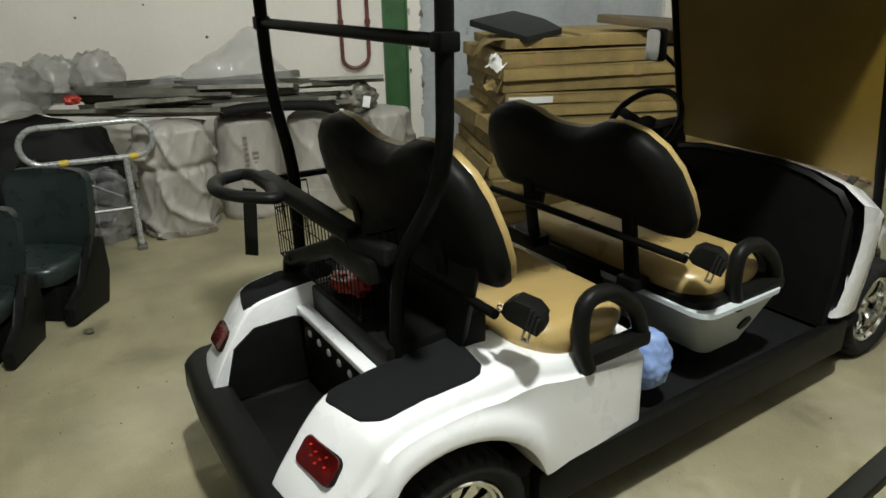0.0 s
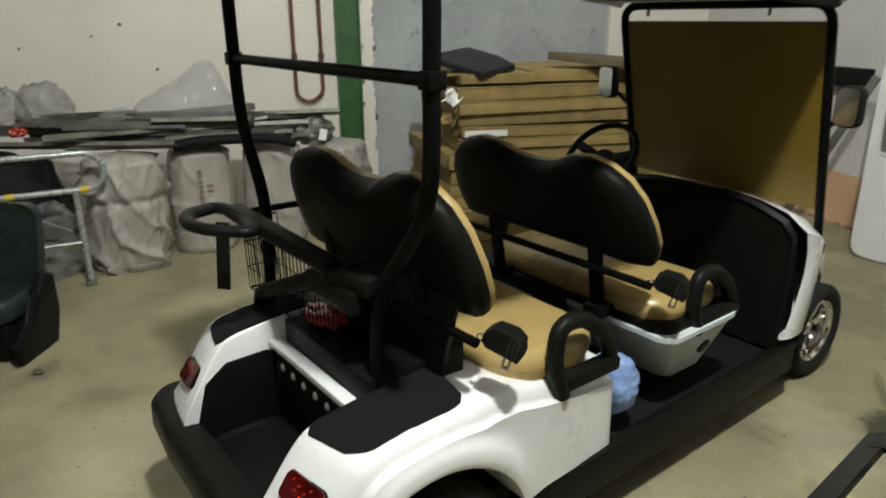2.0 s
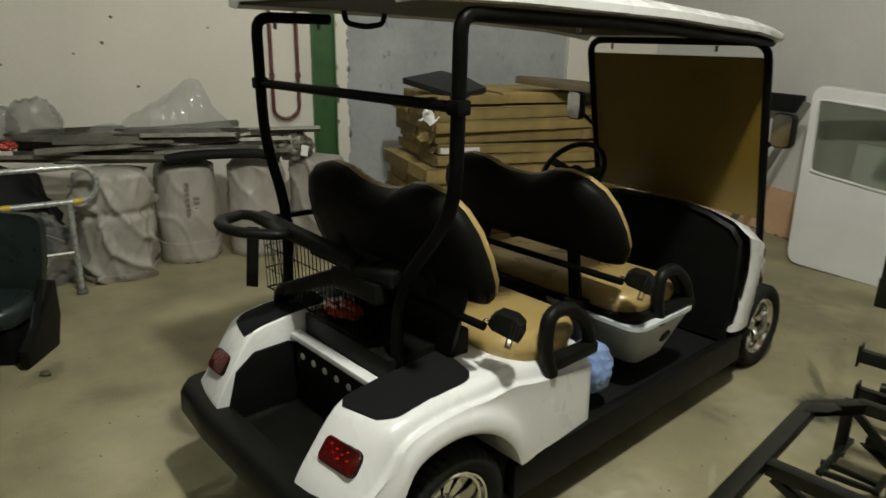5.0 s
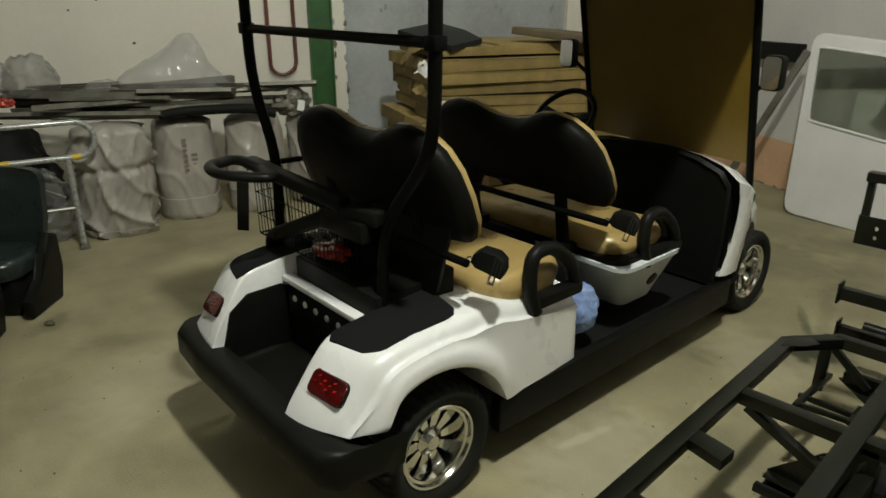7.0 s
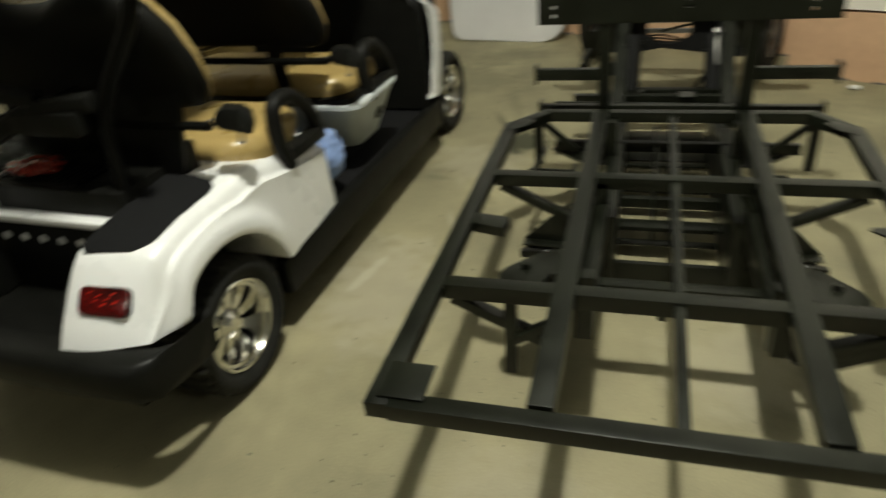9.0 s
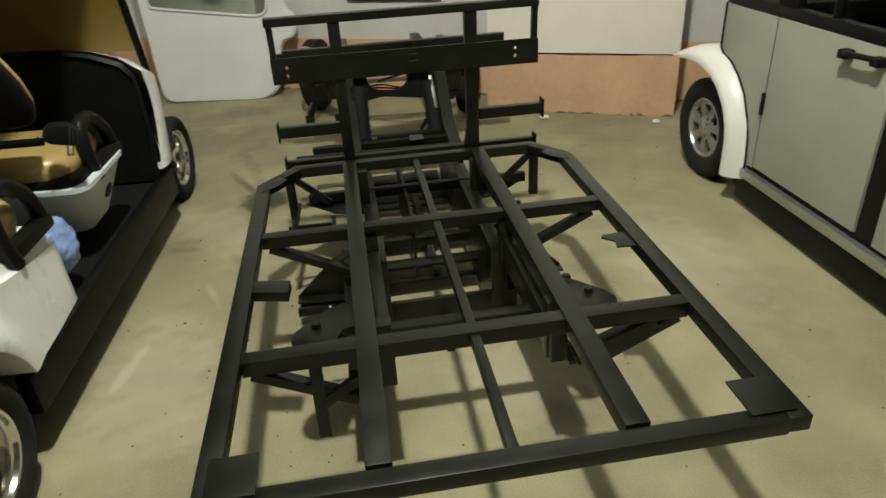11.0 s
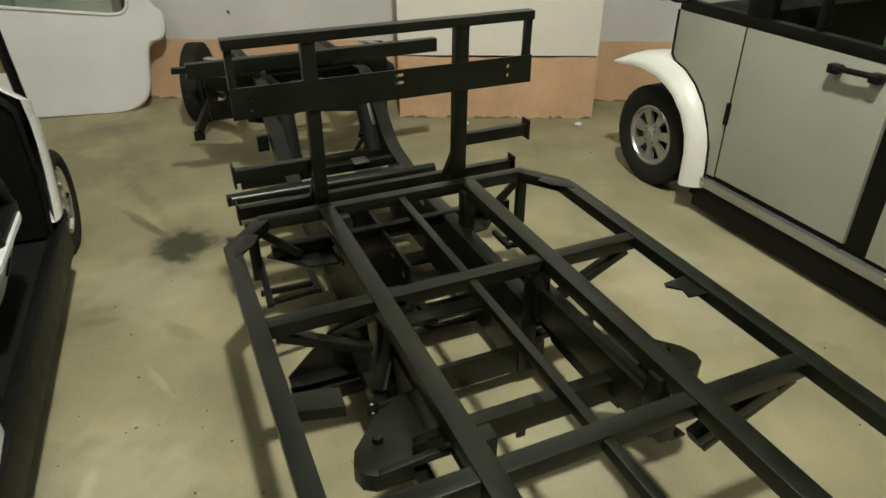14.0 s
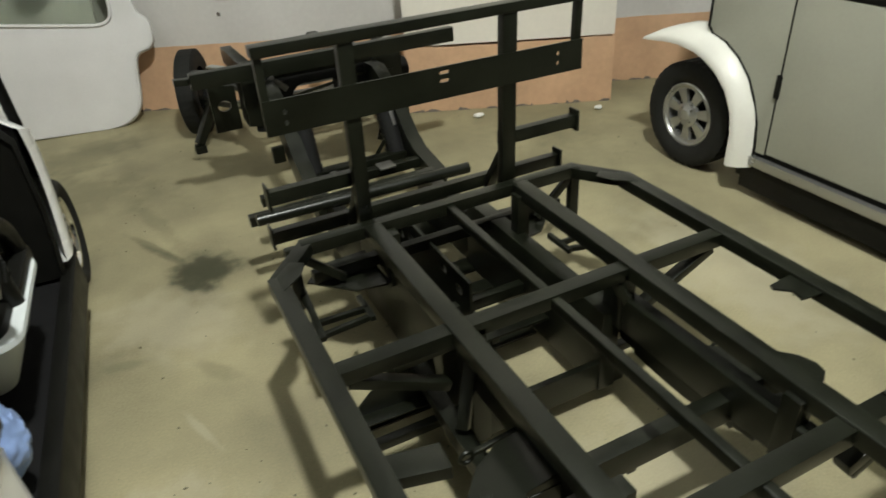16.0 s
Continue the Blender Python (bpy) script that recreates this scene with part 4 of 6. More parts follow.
for s, x in ((1, XL), (-1, XR)):
    part("corner_plate", box(B(), (min(x, x + s * 0.11), Y0, ZB + 0.024), (max(x, x + s * 0.11), Y0 + 0.12, ZB + 0.030), 0.001), M_CHASSIS, CH)
    br = B()
    if s > 0:
        prism(br, [(x + 0.02, 1.645), (x + 0.14, 1.615), (x + 0.145, 1.69), (x + 0.02, 1.715)], "z", ZB - 0.015, ZB + 0.020, 0.002)
    else:
        prism(br, [(x, 1.645), (x + s * 0.095, 1.655), (x + s * 0.085, 1.695), (x + s * 0.122, 1.728), (x + s * 0.115, 1.745), (x, 1.757)], "z", ZB + 0.008, ZB + 0.014, 0.001)
    part("bed_bracket", br, M_CHASSIS, CH)
    cn = B()
    prism(cn, [(x, Y1 - 0.09), (x + s * 0.07, Y1 - 0.03), (x + s * 0.10, Y1 + 0.03), (x + s * 0.06, Y1 + 0.06), (x, Y1)], "z", ZB + 0.018, ZB + 0.024, 0.001)
    part("corner_gusset", cn, M_CHASSIS, CH)
    for y in (1.30, 2.03):
        bar("brace", (x + s * 0.05, y, ZB - 0.03), (x + s * 0.33, y, ZB - 0.17), 0.04, 0.03)
    bar("bed_leg", (x + s * 0.09, 2.70, ZB), (x + s * 0.09, 2.70, 0.29), 0.04, 0.03, up=(0, 1, 0))
    bar("leg_brace", (x + s * 0.09, 2.70, ZB - 0.02), (x + s * 0.26, 2.70, 0.36), 0.03, 0.02, up=(0, 1, 0))
# seat-back frame
YB = 2.745
bar("back_post", (0.365, YB, ZB - 0.05), (0.365, YB - 0.02, 1.172), 0.05, 0.04, up=(0, 1, 0))
bar("back_post", (0.945, YB, ZB - 0.05), (0.945, YB - 0.02, 1.172), 0.055, 0.04, up=(0, 1, 0))
bar("back_top_rail", (0.082, YB - 0.02, 1.180), (1.245, YB - 0.02, 1.180), 0.05, 0.034)
bar("back_end", (0.10, YB - 0.02, 0.94), (0.10, YB - 0.02, 1.172), 0.025, 0.03, up=(0, 1, 0))
bar("back_end", (1.230, YB - 0.012, 0.93), (1.230, YB - 0.02, 1.172), 0.025, 0.03, up=(0, 1, 0))


def holed(outline, holes, axis, a, b):
    """A plate with openings: an outline and holes, given thickness along an axis."""
    bm = B()
    def at(p, h):
        return {"x": (h, p[0], p[1]), "y": (p[0], h, p[1]), "z": (p[0], p[1], h)}[axis]
    for loop in (outline, *holes):
        vs = [bm.verts.new(at(p, a)) for p in loop]
        for k in range(len(vs)):
            bm.edges.new((vs[k - 1], vs[k]))
    bmesh.ops.triangle_fill(bm, use_beauty=True, edges=bm.edges[:])
    g = bmesh.ops.extrude_face_region(bm, geom=bm.faces[:])
    d = Vector(at((0, 0), b - a))
    bmesh.ops.translate(bm, vec=d, verts=[v for v in g["geom"] if isinstance(v, bmesh.types.BMVert)])
    return bm


def slot(cx, cz, w, h):
    return rounded(w, h, h / 2 - 0.0005, 3, cx, cz)


slots = [slot(x, z, 0.035, 0.012) for x in (0.69,) for z in (0.985, 1.013)] + [slot(x, z, 0.012, 0.018) for x in (0.15, 1.140) for z in (0.960, 0.995)]
part("back_plate", holed([(0.085, 0.926), (1.244, 0.922), (1.244, 1.030), (0.085, 1.036)], slots, "y", YB - 0.040, YB - 0.034), M_CHASSIS, CH, "black slotted steel plate", smooth=30)
for z, y, x0, x1, ends in ((0.685, 2.80, 0.06, 0.36, (0.06,)), (0.685, 2.80, 0.95, 1.293, (1.293,)), (0.485, 2.895, 0.06, 1.285, (0.06, 1.285))):
    bar("seat_bar", (x0, y, z), (x1, y, z), 0.035, 0.05)
    for x in ends:
        part("bar_end", box(B(), (x - 0.004, y - 0.03, z - 0.04), (x + 0.004, y + 0.03, z + 0.045), 0.001), M_CHASSIS, CH)
for x in (0.365, 0.945):
    bar("bar_stay", (x, YB, 0.66), (x, 2.88, 0.46), 0.03, 0.05, up=(1, 0, 0))
# lower frame: high rails behind, and a deep battery tray between tall rails further on
for x in (0.41, 0.935):
    bar("main_rail", (x, 1.36, 0.40), (x, 2.10, 0.39), 0.05, 0.12)
    bar("tray_rail", (x + (0.02 if x < 0.6 else -0.03), 2.04, 0.22), (x + (0.02 if x < 0.6 else -0.03), 2.95, 0.22), 0.065, 0.32)
    bar("tray_rail_front", (x + (0.02 if x < 0.6 else -0.03), 2.94, 0.20), (x + (0.02 if x < 0.6 else -0.03), 3.46, 0.19), 0.06, 0.24)
part("tray_end", box(B(), (0.36, 2.045, 0.066), (0.98, 2.068, 0.178), 0.002), M_CHASSIS, CH)
for y0, y1, z in ((2.425, 2.465, 0.032), (2.335, 2.405, 0.165), (2.500, 2.570, 0.062), (2.735, 2.805, 0.060), (2.885, 2.990, 0.060), (3.185, 3.235, 0.060), (3.265, 3.440, 0.055), (3.54, 3.68, 0.055)):
    part("tray_strap", box(B(), (0.455, y0, z), (0.885, y1, z + 0.010), 0.001), M_CHASSIS, CH)
tray_holes = [rounded(0.05, 0.035, 0.012, 3, y, z) for y, z in ((2.50, 0.30), (2.62, 0.32), (2.92, 0.30), (3.02, 0.27))]
part("tray_divider", holed([(2.42, 0.07), (3.20, 0.07), (3.20, 0.30), (2.95, 0.37), (2.42, 0.37)], tray_holes, "x", 0.600, 0.612), M_CHASSIS, CH, "upright steel divider plate", smooth=30)
bar("tray_runner", (0.70, 2.42, 0.075), (0.70, 3.44, 0.075), 0.035, 0.025)
bar("main_cross", (0.20, 1.60, 0.348), (1.13, 1.60, 0.348), 0.045, 0.084)
part("strap_tab", box(B(), (0.622, 1.612, 0.24), (0.650, 1.622, 0.31), 0.001), M_CHASSIS, CH)
for y, z, x0, x1 in ((2.52, 0.20, 0.45, 0.89), (2.76, 0.36, 0.15, 1.2)):
    bar("main_cross", (x0, y, z), (x1, y, z), 0.035, 0.045)
part("floor_tube", pipe(B(), [(0.075, 3.30, 0.355), (0.082, 3.30, 0.355), (1.05, 3.27, 0.355), (1.057, 3.27, 0.355)], 0.026, 14), M_CHASSIS, CH, "black round tube with closed ends", smooth=50)
for y, z, x0, x1 in ((3.42, 0.30, 0.06, 0.95), (3.58, 0.30, 0.15, 0.98)):
    bar("floor_bar", (x0, y, z), (x1, y, z), 0.045, 0.045)
for y in (1.42, 2.03, 2.62):
    for x in (0.41, 0.93):
        bar("riser", (x, y, 0.33), (x, y, ZB), 0.05, 0.05, up=(0, 1, 0))
for s, x in ((1, 0.41), (-1, 0.90)):
    part("step_gusset", prism(B(), [(x - s * 0.325, 0.090), (x - s * 0.33, 0.140), (x - s * 0.17, 0.295), (x - s * 0.04, 0.36), (x - s * 0.02, 0.07)], "y", 2.255, 2.265, 0.001), M_CHASSIS, CH, smooth=0)
    bar("gusset_lip", (x - s * 0.33, 2.232, 0.135), (x - s * 0.04, 2.232, 0.122), 0.05, 0.008)
    bar("gusset_lip", (x - s * 0.33, 2.240, 0.093), (x - s * 0.04, 2.240, 0.090), 0.035, 0.008)
    bar("step_bar", (x - s * 0.32, 2.095, 0.165), (x - s * 0.02, 2.095, 0.165), 0.03, 0.03)
    bar("gusset_brace", (x, 2.03, 0.50), (x - s * 0.10, 1.93, 0.28), 0.035, 0.03)
    bar("gusset_brace", (x - s * 0.16, 2.25, 0.28), (x - s * 0.02, 2.06, 0.47), 0.03, 0.02)
    for k in range(5):
        long = 0.46 - 0.075 * k
        leaf = [(x - s * 0.10, 1.84 + long * a, 0.25 - 0.012 * k + 0.055 * (long * a / 0.46) ** 2) for a in (-1, -0.66, -0.33, 0, 0.33, 0.66, 1)]
        part("spring_leaf", loft(B(), [[(px + a, py, pz + b) for a, b in ((-0.025, 0), (0.025, 0), (0.025, 0.009), (-0.025, 0.009))] for px, py, pz in leaf]), M_CHASSIS, CH, smooth=0)
    g = B()
    prism(g, [(x - s * 0.02, 1.745), (x - s * 0.11, 1.735), (x - s * 0.19, 1.69), (x - s * 0.275, 1.595), (x - s * 0.29, 1.55), (x - s * 0.28, 1.515), (x - s * 0.25, 1.495), (x - s * 0.15, 1.495), (x - s * 0.13, 1.58), (x - s * 0.02, 1.58)], "z", 0.36, 0.42, 0.006)
    part("hanger_plate", g, M_CHASSIS, CH)
    bar("hanger_edge", (x - s * 0.24, 1.50, 0.415), (x - s * 0.03, 1.505, 0.425), 0.02, 0.02)
    bar("hanger_bar", (x - s * (0.35 if s > 0 else 0.22), 2.53, 0.33), (x - s * 0.14, 2.525, 0.33), 0.018, 0.02)
    bar("hanger_bar", (x - s * (0.32 if s > 0 else 0.22), 2.46, 0.33), (x - s * 0.16, 2.475, 0.33), 0.018, 0.02)
    if s > 0:
        bar("hanger_side", (x - s * 0.33, 2.44, 0.33), (x - s * 0.31, 2.76, 0.34), 0.025, 0.02)
    bar("hanger_side", (x - s * 0.15, 2.46, 0.33), (x - s * 0.15, 2.60, 0.33), 0.02, 0.02)
    part("corner_web", prism(B(), [(x - s * 0.02, 2.88), (x - s * 0.20, 2.87), (x - s * 0.28, 2.78), (x - s * 0.14, 2.64), (x - s * 0.02, 2.62)], "z", 0.325, 0.333, 0.001), M_CHASSIS, CH)
    part("tow_eye", pipe(B(), [Vector((x - s * 0.17, 1.775, 0.36)) + Vector((0.018 * math.cos(a), 0.0, 0.018 * math.sin(a))) for a in [2 * math.pi * k / 14 for k in range(14)]], 0.006, 6, loop=True), M_CHASSIS, CH)
    bar("eye_stem", (x - s * 0.15, 1.775, 0.365), (x - s * 0.02, 1.775, 0.38), 0.014, 0.014)
    part("mount_bolt", spin(B(), [(0.0, 0.02), (0.014, 0.018), (0.016, 0.0)], (x - s * 0.21, 1.60, 0.42), (0, 0, 1), 8), M_CHASSIS, CH)
    if s > 0:
        bar("side_stay", (x - s * 0.20, 1.30, ZB - 0.02), (x - s * 0.20, 1.27, 0.27), 0.035, 0.03, up=(0, 1, 0))
        bar("side_stay_brace", (x - s * 0.19, 1.28, 0.38), (x - s * 0.03, 1.29, 0.48), 0.03, 0.025)
    else:
        bar("side_stay_brace", (x - s * 0.30, 1.30, 0.50), (x - s * 0.06, 1.30, 0.40), 0.045, 0.04)
# front of the chassis
for x in (0.395, 0.975):
    prof = [(3.40, 0.20), (3.66, 0.23), (3.80, 0.30), (3.98, 0.46), (4.12, 0.53), (5.35, 0.48), (5.35, 0.58), (4.10, 0.65), (3.90, 0.56), (3.72, 0.39), (3.62, 0.34), (3.40, 0.31)]
    part("kick_rail", prism(B(), prof, "x", x - 0.035, x + 0.035, 0.004), M_CHASSIS, CH, "black rail kicked up over the front axle")
    bar("spring_tower", (x, 4.55, 0.42), (x, 4.55, 0.66), 0.10, 0.12, up=(0, 1, 0))
    part("bracket_plate", box(B(), (x - 0.10, 3.86, 0.34), (x - 0.04, 3.89, 0.42), 0.003), M_CHASSIS, CH)
bar("kick_cross", (0.43, 3.75, 0.27), (0.95, 3.75, 0.27), 0.06, 0.06)
bar("front_beam", (0.02, 4.09, 0.745), (1.415, 4.09, 0.745), 0.05, 0.075)
bar("beam_end", (-0.05, 4.13, 0.745), (0.03, 4.13, 0.74), 0.04, 0.03)
for x0, x1 in ((0.27, 0.38), (0.99, 1.16)):
    part("front_mount", prism(B(), [(x0, 0.42), (x1, 0.40), (x1, 0.66), (x1 - 0.05, 0.69), (x0, 0.67)], "y", 4.22, 4.38, 0.01), M_CHASSIS, CH)
bar("front_tube", (0.38, 4.3, 0.60), (0.99, 4.3, 0.60), 0.05, 0.05)
bar("front_tube", (0.43, 4.16, 0.68), (0.95, 4.16, 0.68), 0.03, 0.03)
part("hub_plate", holed([(0.12, 0.36), (0.26, 0.36), (0.26, 0.60), (0.12, 0.62)], [slot(0.19, 0.50, 0.07, 0.06)], "y", 4.40, 4.42), M_CHASSIS, CH)
bar("steering_rack", (0.42, 4.62, 0.48), (1.05, 4.56, 0.49), 0.03, 0.03, mat=M_STEEL)
bar("tie_rod", (0.30, 4.8, 0.37), (1.15, 4.70, 0.38), 0.03, 0.03, mat=M_STEEL)
bar("steering_shaft", (0.62, 4.64, 0.40), (0.93, 4.30, 0.56), 0.018, 0.018)
bar("link_arm", (0.44, 4.45, 0.62), (0.12, 5.0, 0.54), 0.045, 0.03)
bar("link_arm", (0.06, 4.5, 0.62), (0.44, 4.30, 0.64), 0.03, 0.03)
bar("top_link", (0.14, 4.25, 0.76), (0.22, 4.13, 0.76), 0.04, 0.012, mat=M_ALLOY)
bar("top_link", (1.02, 4.28, 0.76), (1.10, 4.15, 0.76), 0.04, 0.012, mat=M_ALLOY)
part("shock_body", pipe(B(), [(0.46, 3.90, 0.56), (0.45, 3.76, 0.28)], 0.050, 12), M_INSIDE, CH, smooth=60)
part("shock_body", pipe(B(), [(0.90, 3.92, 0.56), (0.91, 3.78, 0.28)], 0.050, 12), M_INSIDE, CH, smooth=60)
bar("shock_rod", (0.905, 3.90, 0.60), (0.92, 3.80, 0.42), 0.02, 0.02, mat=M_STEEL)
bar("brake_pipe", (0.45, 3.80, 0.44), (0.47, 3.70, 0.24), 0.014, 0.014)
part("pedal_plate", box(B(), (0.72, 3.52, 0.326), (0.80, 3.60, 0.334), 0.001), M_STEEL, CH)
part("cable_clip", box(B(), (0.50, 3.60, 0.325), (0.53, 3.63, 0.335), 0.001), M_STEEL, CH)
oval = [(0.665 + 0.14 * math.cos(2 * math.pi * k / 18), 0.53 + 0.085 * math.sin(2 * math.pi * k / 18) * (1.25 if k > 9 else 0.9)) for k in range(18)]
part("drive_bulkhead", holed([(0.31, 0.38), (0.40, 0.36), (0.62, 0.40), (0.86, 0.37), (1.10, 0.335), (1.135, 0.40), (1.16, 0.60), (1.12, 0.655), (0.90, 0.66), (0.74, 0.695), (0.50, 0.70), (0.33, 0.74)], [oval], "y", 4.235, 4.265), M_INSIDE, CH, "dark pressed bulkhead in front of the drive unit", smooth=30)
part("drive_motor", spin(B(), [(0.0, 0.20), (0.06, 0.195), (0.075, 0.17), (0.08, 0.02), (0.09, 0.0), (0.09, -0.02), (0.0, -0.03)], (1.04, 4.36, 0.53), (1, 0, 0), 24), M_INSIDE, CH, "dark cylindrical drive motor", smooth=40)
part("gear_case", box(B(), (0.80, 4.27, 0.40), (1.02, 4.42, 0.60), 0.03), M_INSIDE, CH)
bar("bulkhead_rib", (0.36, 4.225, 0.46), (0.52, 4.225, 0.44), 0.03, 0.025)
bar("bulkhead_rib", (0.80, 4.225, 0.60), (1.10, 4.225, 0.57), 0.02, 0.02)
bar("bulkhead_link", (0.42, 4.22, 0.66), (0.50, 4.22, 0.58), 0.016, 0.03, mat=M_STEEL)
bar("bulkhead_link", (0.98, 4.22, 0.63), (1.06, 4.22, 0.57), 0.016, 0.03, mat=M_STEEL)
for x, y in ((0.455, 3.83), (0.905, 3.85)):
    coil = [(x + 0.048 * math.cos(a), y + 0.12 * (a / 44 - 0.5) + 0.048 * math.sin(a), 0.28 + 0.26 * a / 44) for a in [44 * k / 84 for k in range(85)]]
    part("coil_spring", pipe(B(), coil, 0.007, 5), M_CHASSIS, CH, "black coil spring", smooth=60)
bar("spring_mount", (0.88, 3.95, 0.34), (1.00, 3.90, 0.30), 0.05, 0.06)
bar("hose_bracket", (0.86, 3.80, 0.36), (0.80, 3.84, 0.24), 0.03, 0.02)
AXM = pose(0.715, 5.25, 0, 0, 0, -20)
for s in (1, -1):
    a = AXM @ Vector((s * 0.60, 0.0, 0.27))
    bar("suspension_arm", (0.41 if s < 0 else 0.97, 4.5, 0.50), (a.x, a.y - 0.1, 0.44), 0.06, 0.03)
    bar("lower_arm", (0.41 if s < 0 else 0.97, 4.7, 0.36), (a.x, a.y, 0.24), 0.06, 0.035)
    wheel("front_wheel", CH, AXM @ pose(s * 0.67 + (0.06 if s < 0 else 0.0), 0.05 if s < 0 else 0.0, 0.28, 0, 0, 0 if s > 0 else 180), 0.28, 0.125, 0.165, 6, M_ALLOY if s > 0 else M_INSIDE, 0.3, tread=0.002)
jk = Vector((0.22, 5.18, 0.30))
bar("jack_leg", jk, (0.07, 5.12, 0.055), 0.05, 0.05)
part("jack_foot", box(B(), (0.035, 5.085, 0.0), (0.105, 5.155, 0.05), 0.004), M_CHASSIS, CH)
for k in range(3):
    part("brake_cable", pipe(B(), [(0.42, 4.2, 0.5 - 0.03 * k), (0.6, 4.3, 0.42 + 0.03 * k), (0.8, 4.35, 0.40), (0.96, 4.25, 0.55 - 0.02 * k)], 0.006, 6, 0.1), M_PLASTIC, CH)

# ---- the van ----
VAN = empty("electric_van", pose(2.43, 0, 0), "grey electric van with white mudguards and dark windows", "van")
part("front_quarter", prism(B(), [(2.784, 0.25), (2.842, 0.25), (2.856, 0.394), (2.898, 0.502), (2.948, 0.592), (3.029, 0.673), (3.115, 0.726), (3.20, 0.748), (3.235, 0.78), (3.235, 1.01), (2.784, 1.01)], "x", 0.0, 0.04, 0.003), M_VAN, VAN, "grey primed front quarter panel")
part("nose", prism(B(), [(2.93, 0.25), (2.98, 0.25), (3.0, 0.45), (3.10, 0.66), (3.22, 0.73), (3.22, 1.03), (2.93, 1.03)], "x", 0.05, 1.30, 0.01), M_INSIDE, VAN)
d1 = part("front_door", prism(B(), [(2.012, 0.262), (2.771, 0.262), (2.771, 1.01), (2.012, 1.01)], "x", -0.004, 0.04, 0.003), M_VAN, VAN, "grey primed front door")
h = B()
pipe(h, [(-0.004, 2.262, 0.955), (-0.045, 2.258, 0.962), (-0.052, 2.17, 0.968), (-0.045, 2.075, 0.972), (-0.004, 2.07, 0.962)], 0.012, 8, 0.03)
for y, z in ((2.262, 0.958), (2.078, 0.966)):
    box(h, (-0.052, y - 0.024, z - 0.022), (-0.003, y + 0.024, z + 0.016), 0.008)
part("door_handle", h, M_PLASTIC, d1, "black plastic door handle", smooth=60)
part("hinge", box(B(), (-0.014, 2.764, 0.54), (0.0, 2.790, 0.65), 0.004), M_PLASTIC, d1, "black door hinge")
d2 = part("rear_door", prism(B(), [(1.02, 0.252), (1.90, 0.252), (1.90, 1.01), (1.02, 1.01)], "x", -0.004, 0.04, 0.008), M_VAN, VAN, "grey primed rear door")
part("rear_quarter", prism(B(), [(-0.4, 0.252), (1.0, 0.252), (1.0, 1.01), (-0.4, 1.01)], "x", -0.004, 0.04, 0.008), M_VAN, VAN)
part("panel_seal", pipe(B(), [(-0.002, 2.844, 0.20), (-0.002, 2.842, 0.272), (-0.002, 2.857, 0.394), (-0.002, 2.899, 0.502), (-0.002, 2.949, 0.592), (-0.002, 3.030, 0.673), (-0.002, 3.116, 0.726), (-0.002, 3.205, 0.750), (-0.002, 3.238, 0.785), (-0.002, 3.238, 1.01)], 0.007, 6), M_PLASTIC, VAN, "black rubber edge seal")
# Black backing added behind the door gap so that it stays dark.
part("gap_backing", box(B(), (0.002, 2.770, 0.25), (0.03, 2.786, 1.01)), M_PLASTIC, VAN)
part("door_pillar", box(B(), (0.004, 1.90, 0.25), (0.05, 2.005, 1.72), 0.004), M_PLASTIC, VAN, "black rubber pillar between the doors")
part("belt_trim", box(B(), (-0.002, -0.4, 1.012), (0.05, 3.235, 1.065), 0.006), M_PLASTIC, VAN, "black window line trim")
for y0, y1 in ((2.66, 2.80), (2.40, 2.425), (3.17, 3.235), (1.45, 1.475), (0.98, 1.06), (-0.4, -0.32)):
    part("window_pillar", box(B(), (0.0, y0, 1.065), (0.05, y1, 1.72), 0.006), M_PLASTIC, VAN, "black window pillar")
for y0, y1 in ((2.80, 3.17), (2.425, 2.66), (2.005, 2.40), (1.475, 1.90), (1.06, 1.45), (-0.32, 0.98)):
    pane = part("window_pane", box(B(), (0.02, y0, 1.065), (0.026, y1, 1.72)), M_GLASS, VAN, "tinted window glass", smooth=0)
    pane.visible_shadow = False
for y0, y1 in ((1.06, 2.0), (2.1, 3.17)):
    pane = part("window_pane", box(B(), (1.30, y0, 1.065), (1.306, y1, 1.70)), M_GLASS, VAN, "tinted window glass", smooth=0)
    pane.visible_shadow = False
part("van_roof", box(B(), (-0.01, -0.42, 1.72), (1.36, 3.26, 1.80), 0.03), M_VAN, VAN)
part("far_side", box(B(), (1.30, -0.4, 0.25), (1.35, 3.2, 1.065), 0.01), M_VAN, VAN)
part("far_pillars", box(B(), (1.30, 2.0, 1.065), (1.35, 2.1, 1.72), 0.004), M_PLASTIC, VAN)
part("van_rear", box(B(), (0.05, -0.42, 0.25), (1.30, -0.36, 1.72), 0.01), M_VAN, VAN)
part("van_floor", box(B(), (0.05, -0.4, 0.25), (1.30, 2.95, 0.33)), M_INSIDE, VAN)
for y in (1.1, 2.15):
    part("van_seat", cushion((0.12, y, 0.33), (1.22, y + 0.5, 0.75), 0.08), M_INSIDE, VAN)
    part("van_seat_back", cushion((0.12, y - 0.1, 0.6), (1.22, y + 0.04, 1.32), 0.05), M_OLIVE if y > 2 else M_INSIDE, VAN, "pale covered seat back")
# Black strip that closes the space below the van's step.
part("under_step_strip", box(B(), (0.0, -0.4, 0.045), (0.03, 2.90, 0.18), 0.004), M_PLASTIC, VAN, "black strip under the step")
part("step_sill", box(B(), (-0.02, -0.4, 0.18), (0.10, 2.93, 0.228), 0.006), M_ALLOY, VAN, "silver metal step sill")
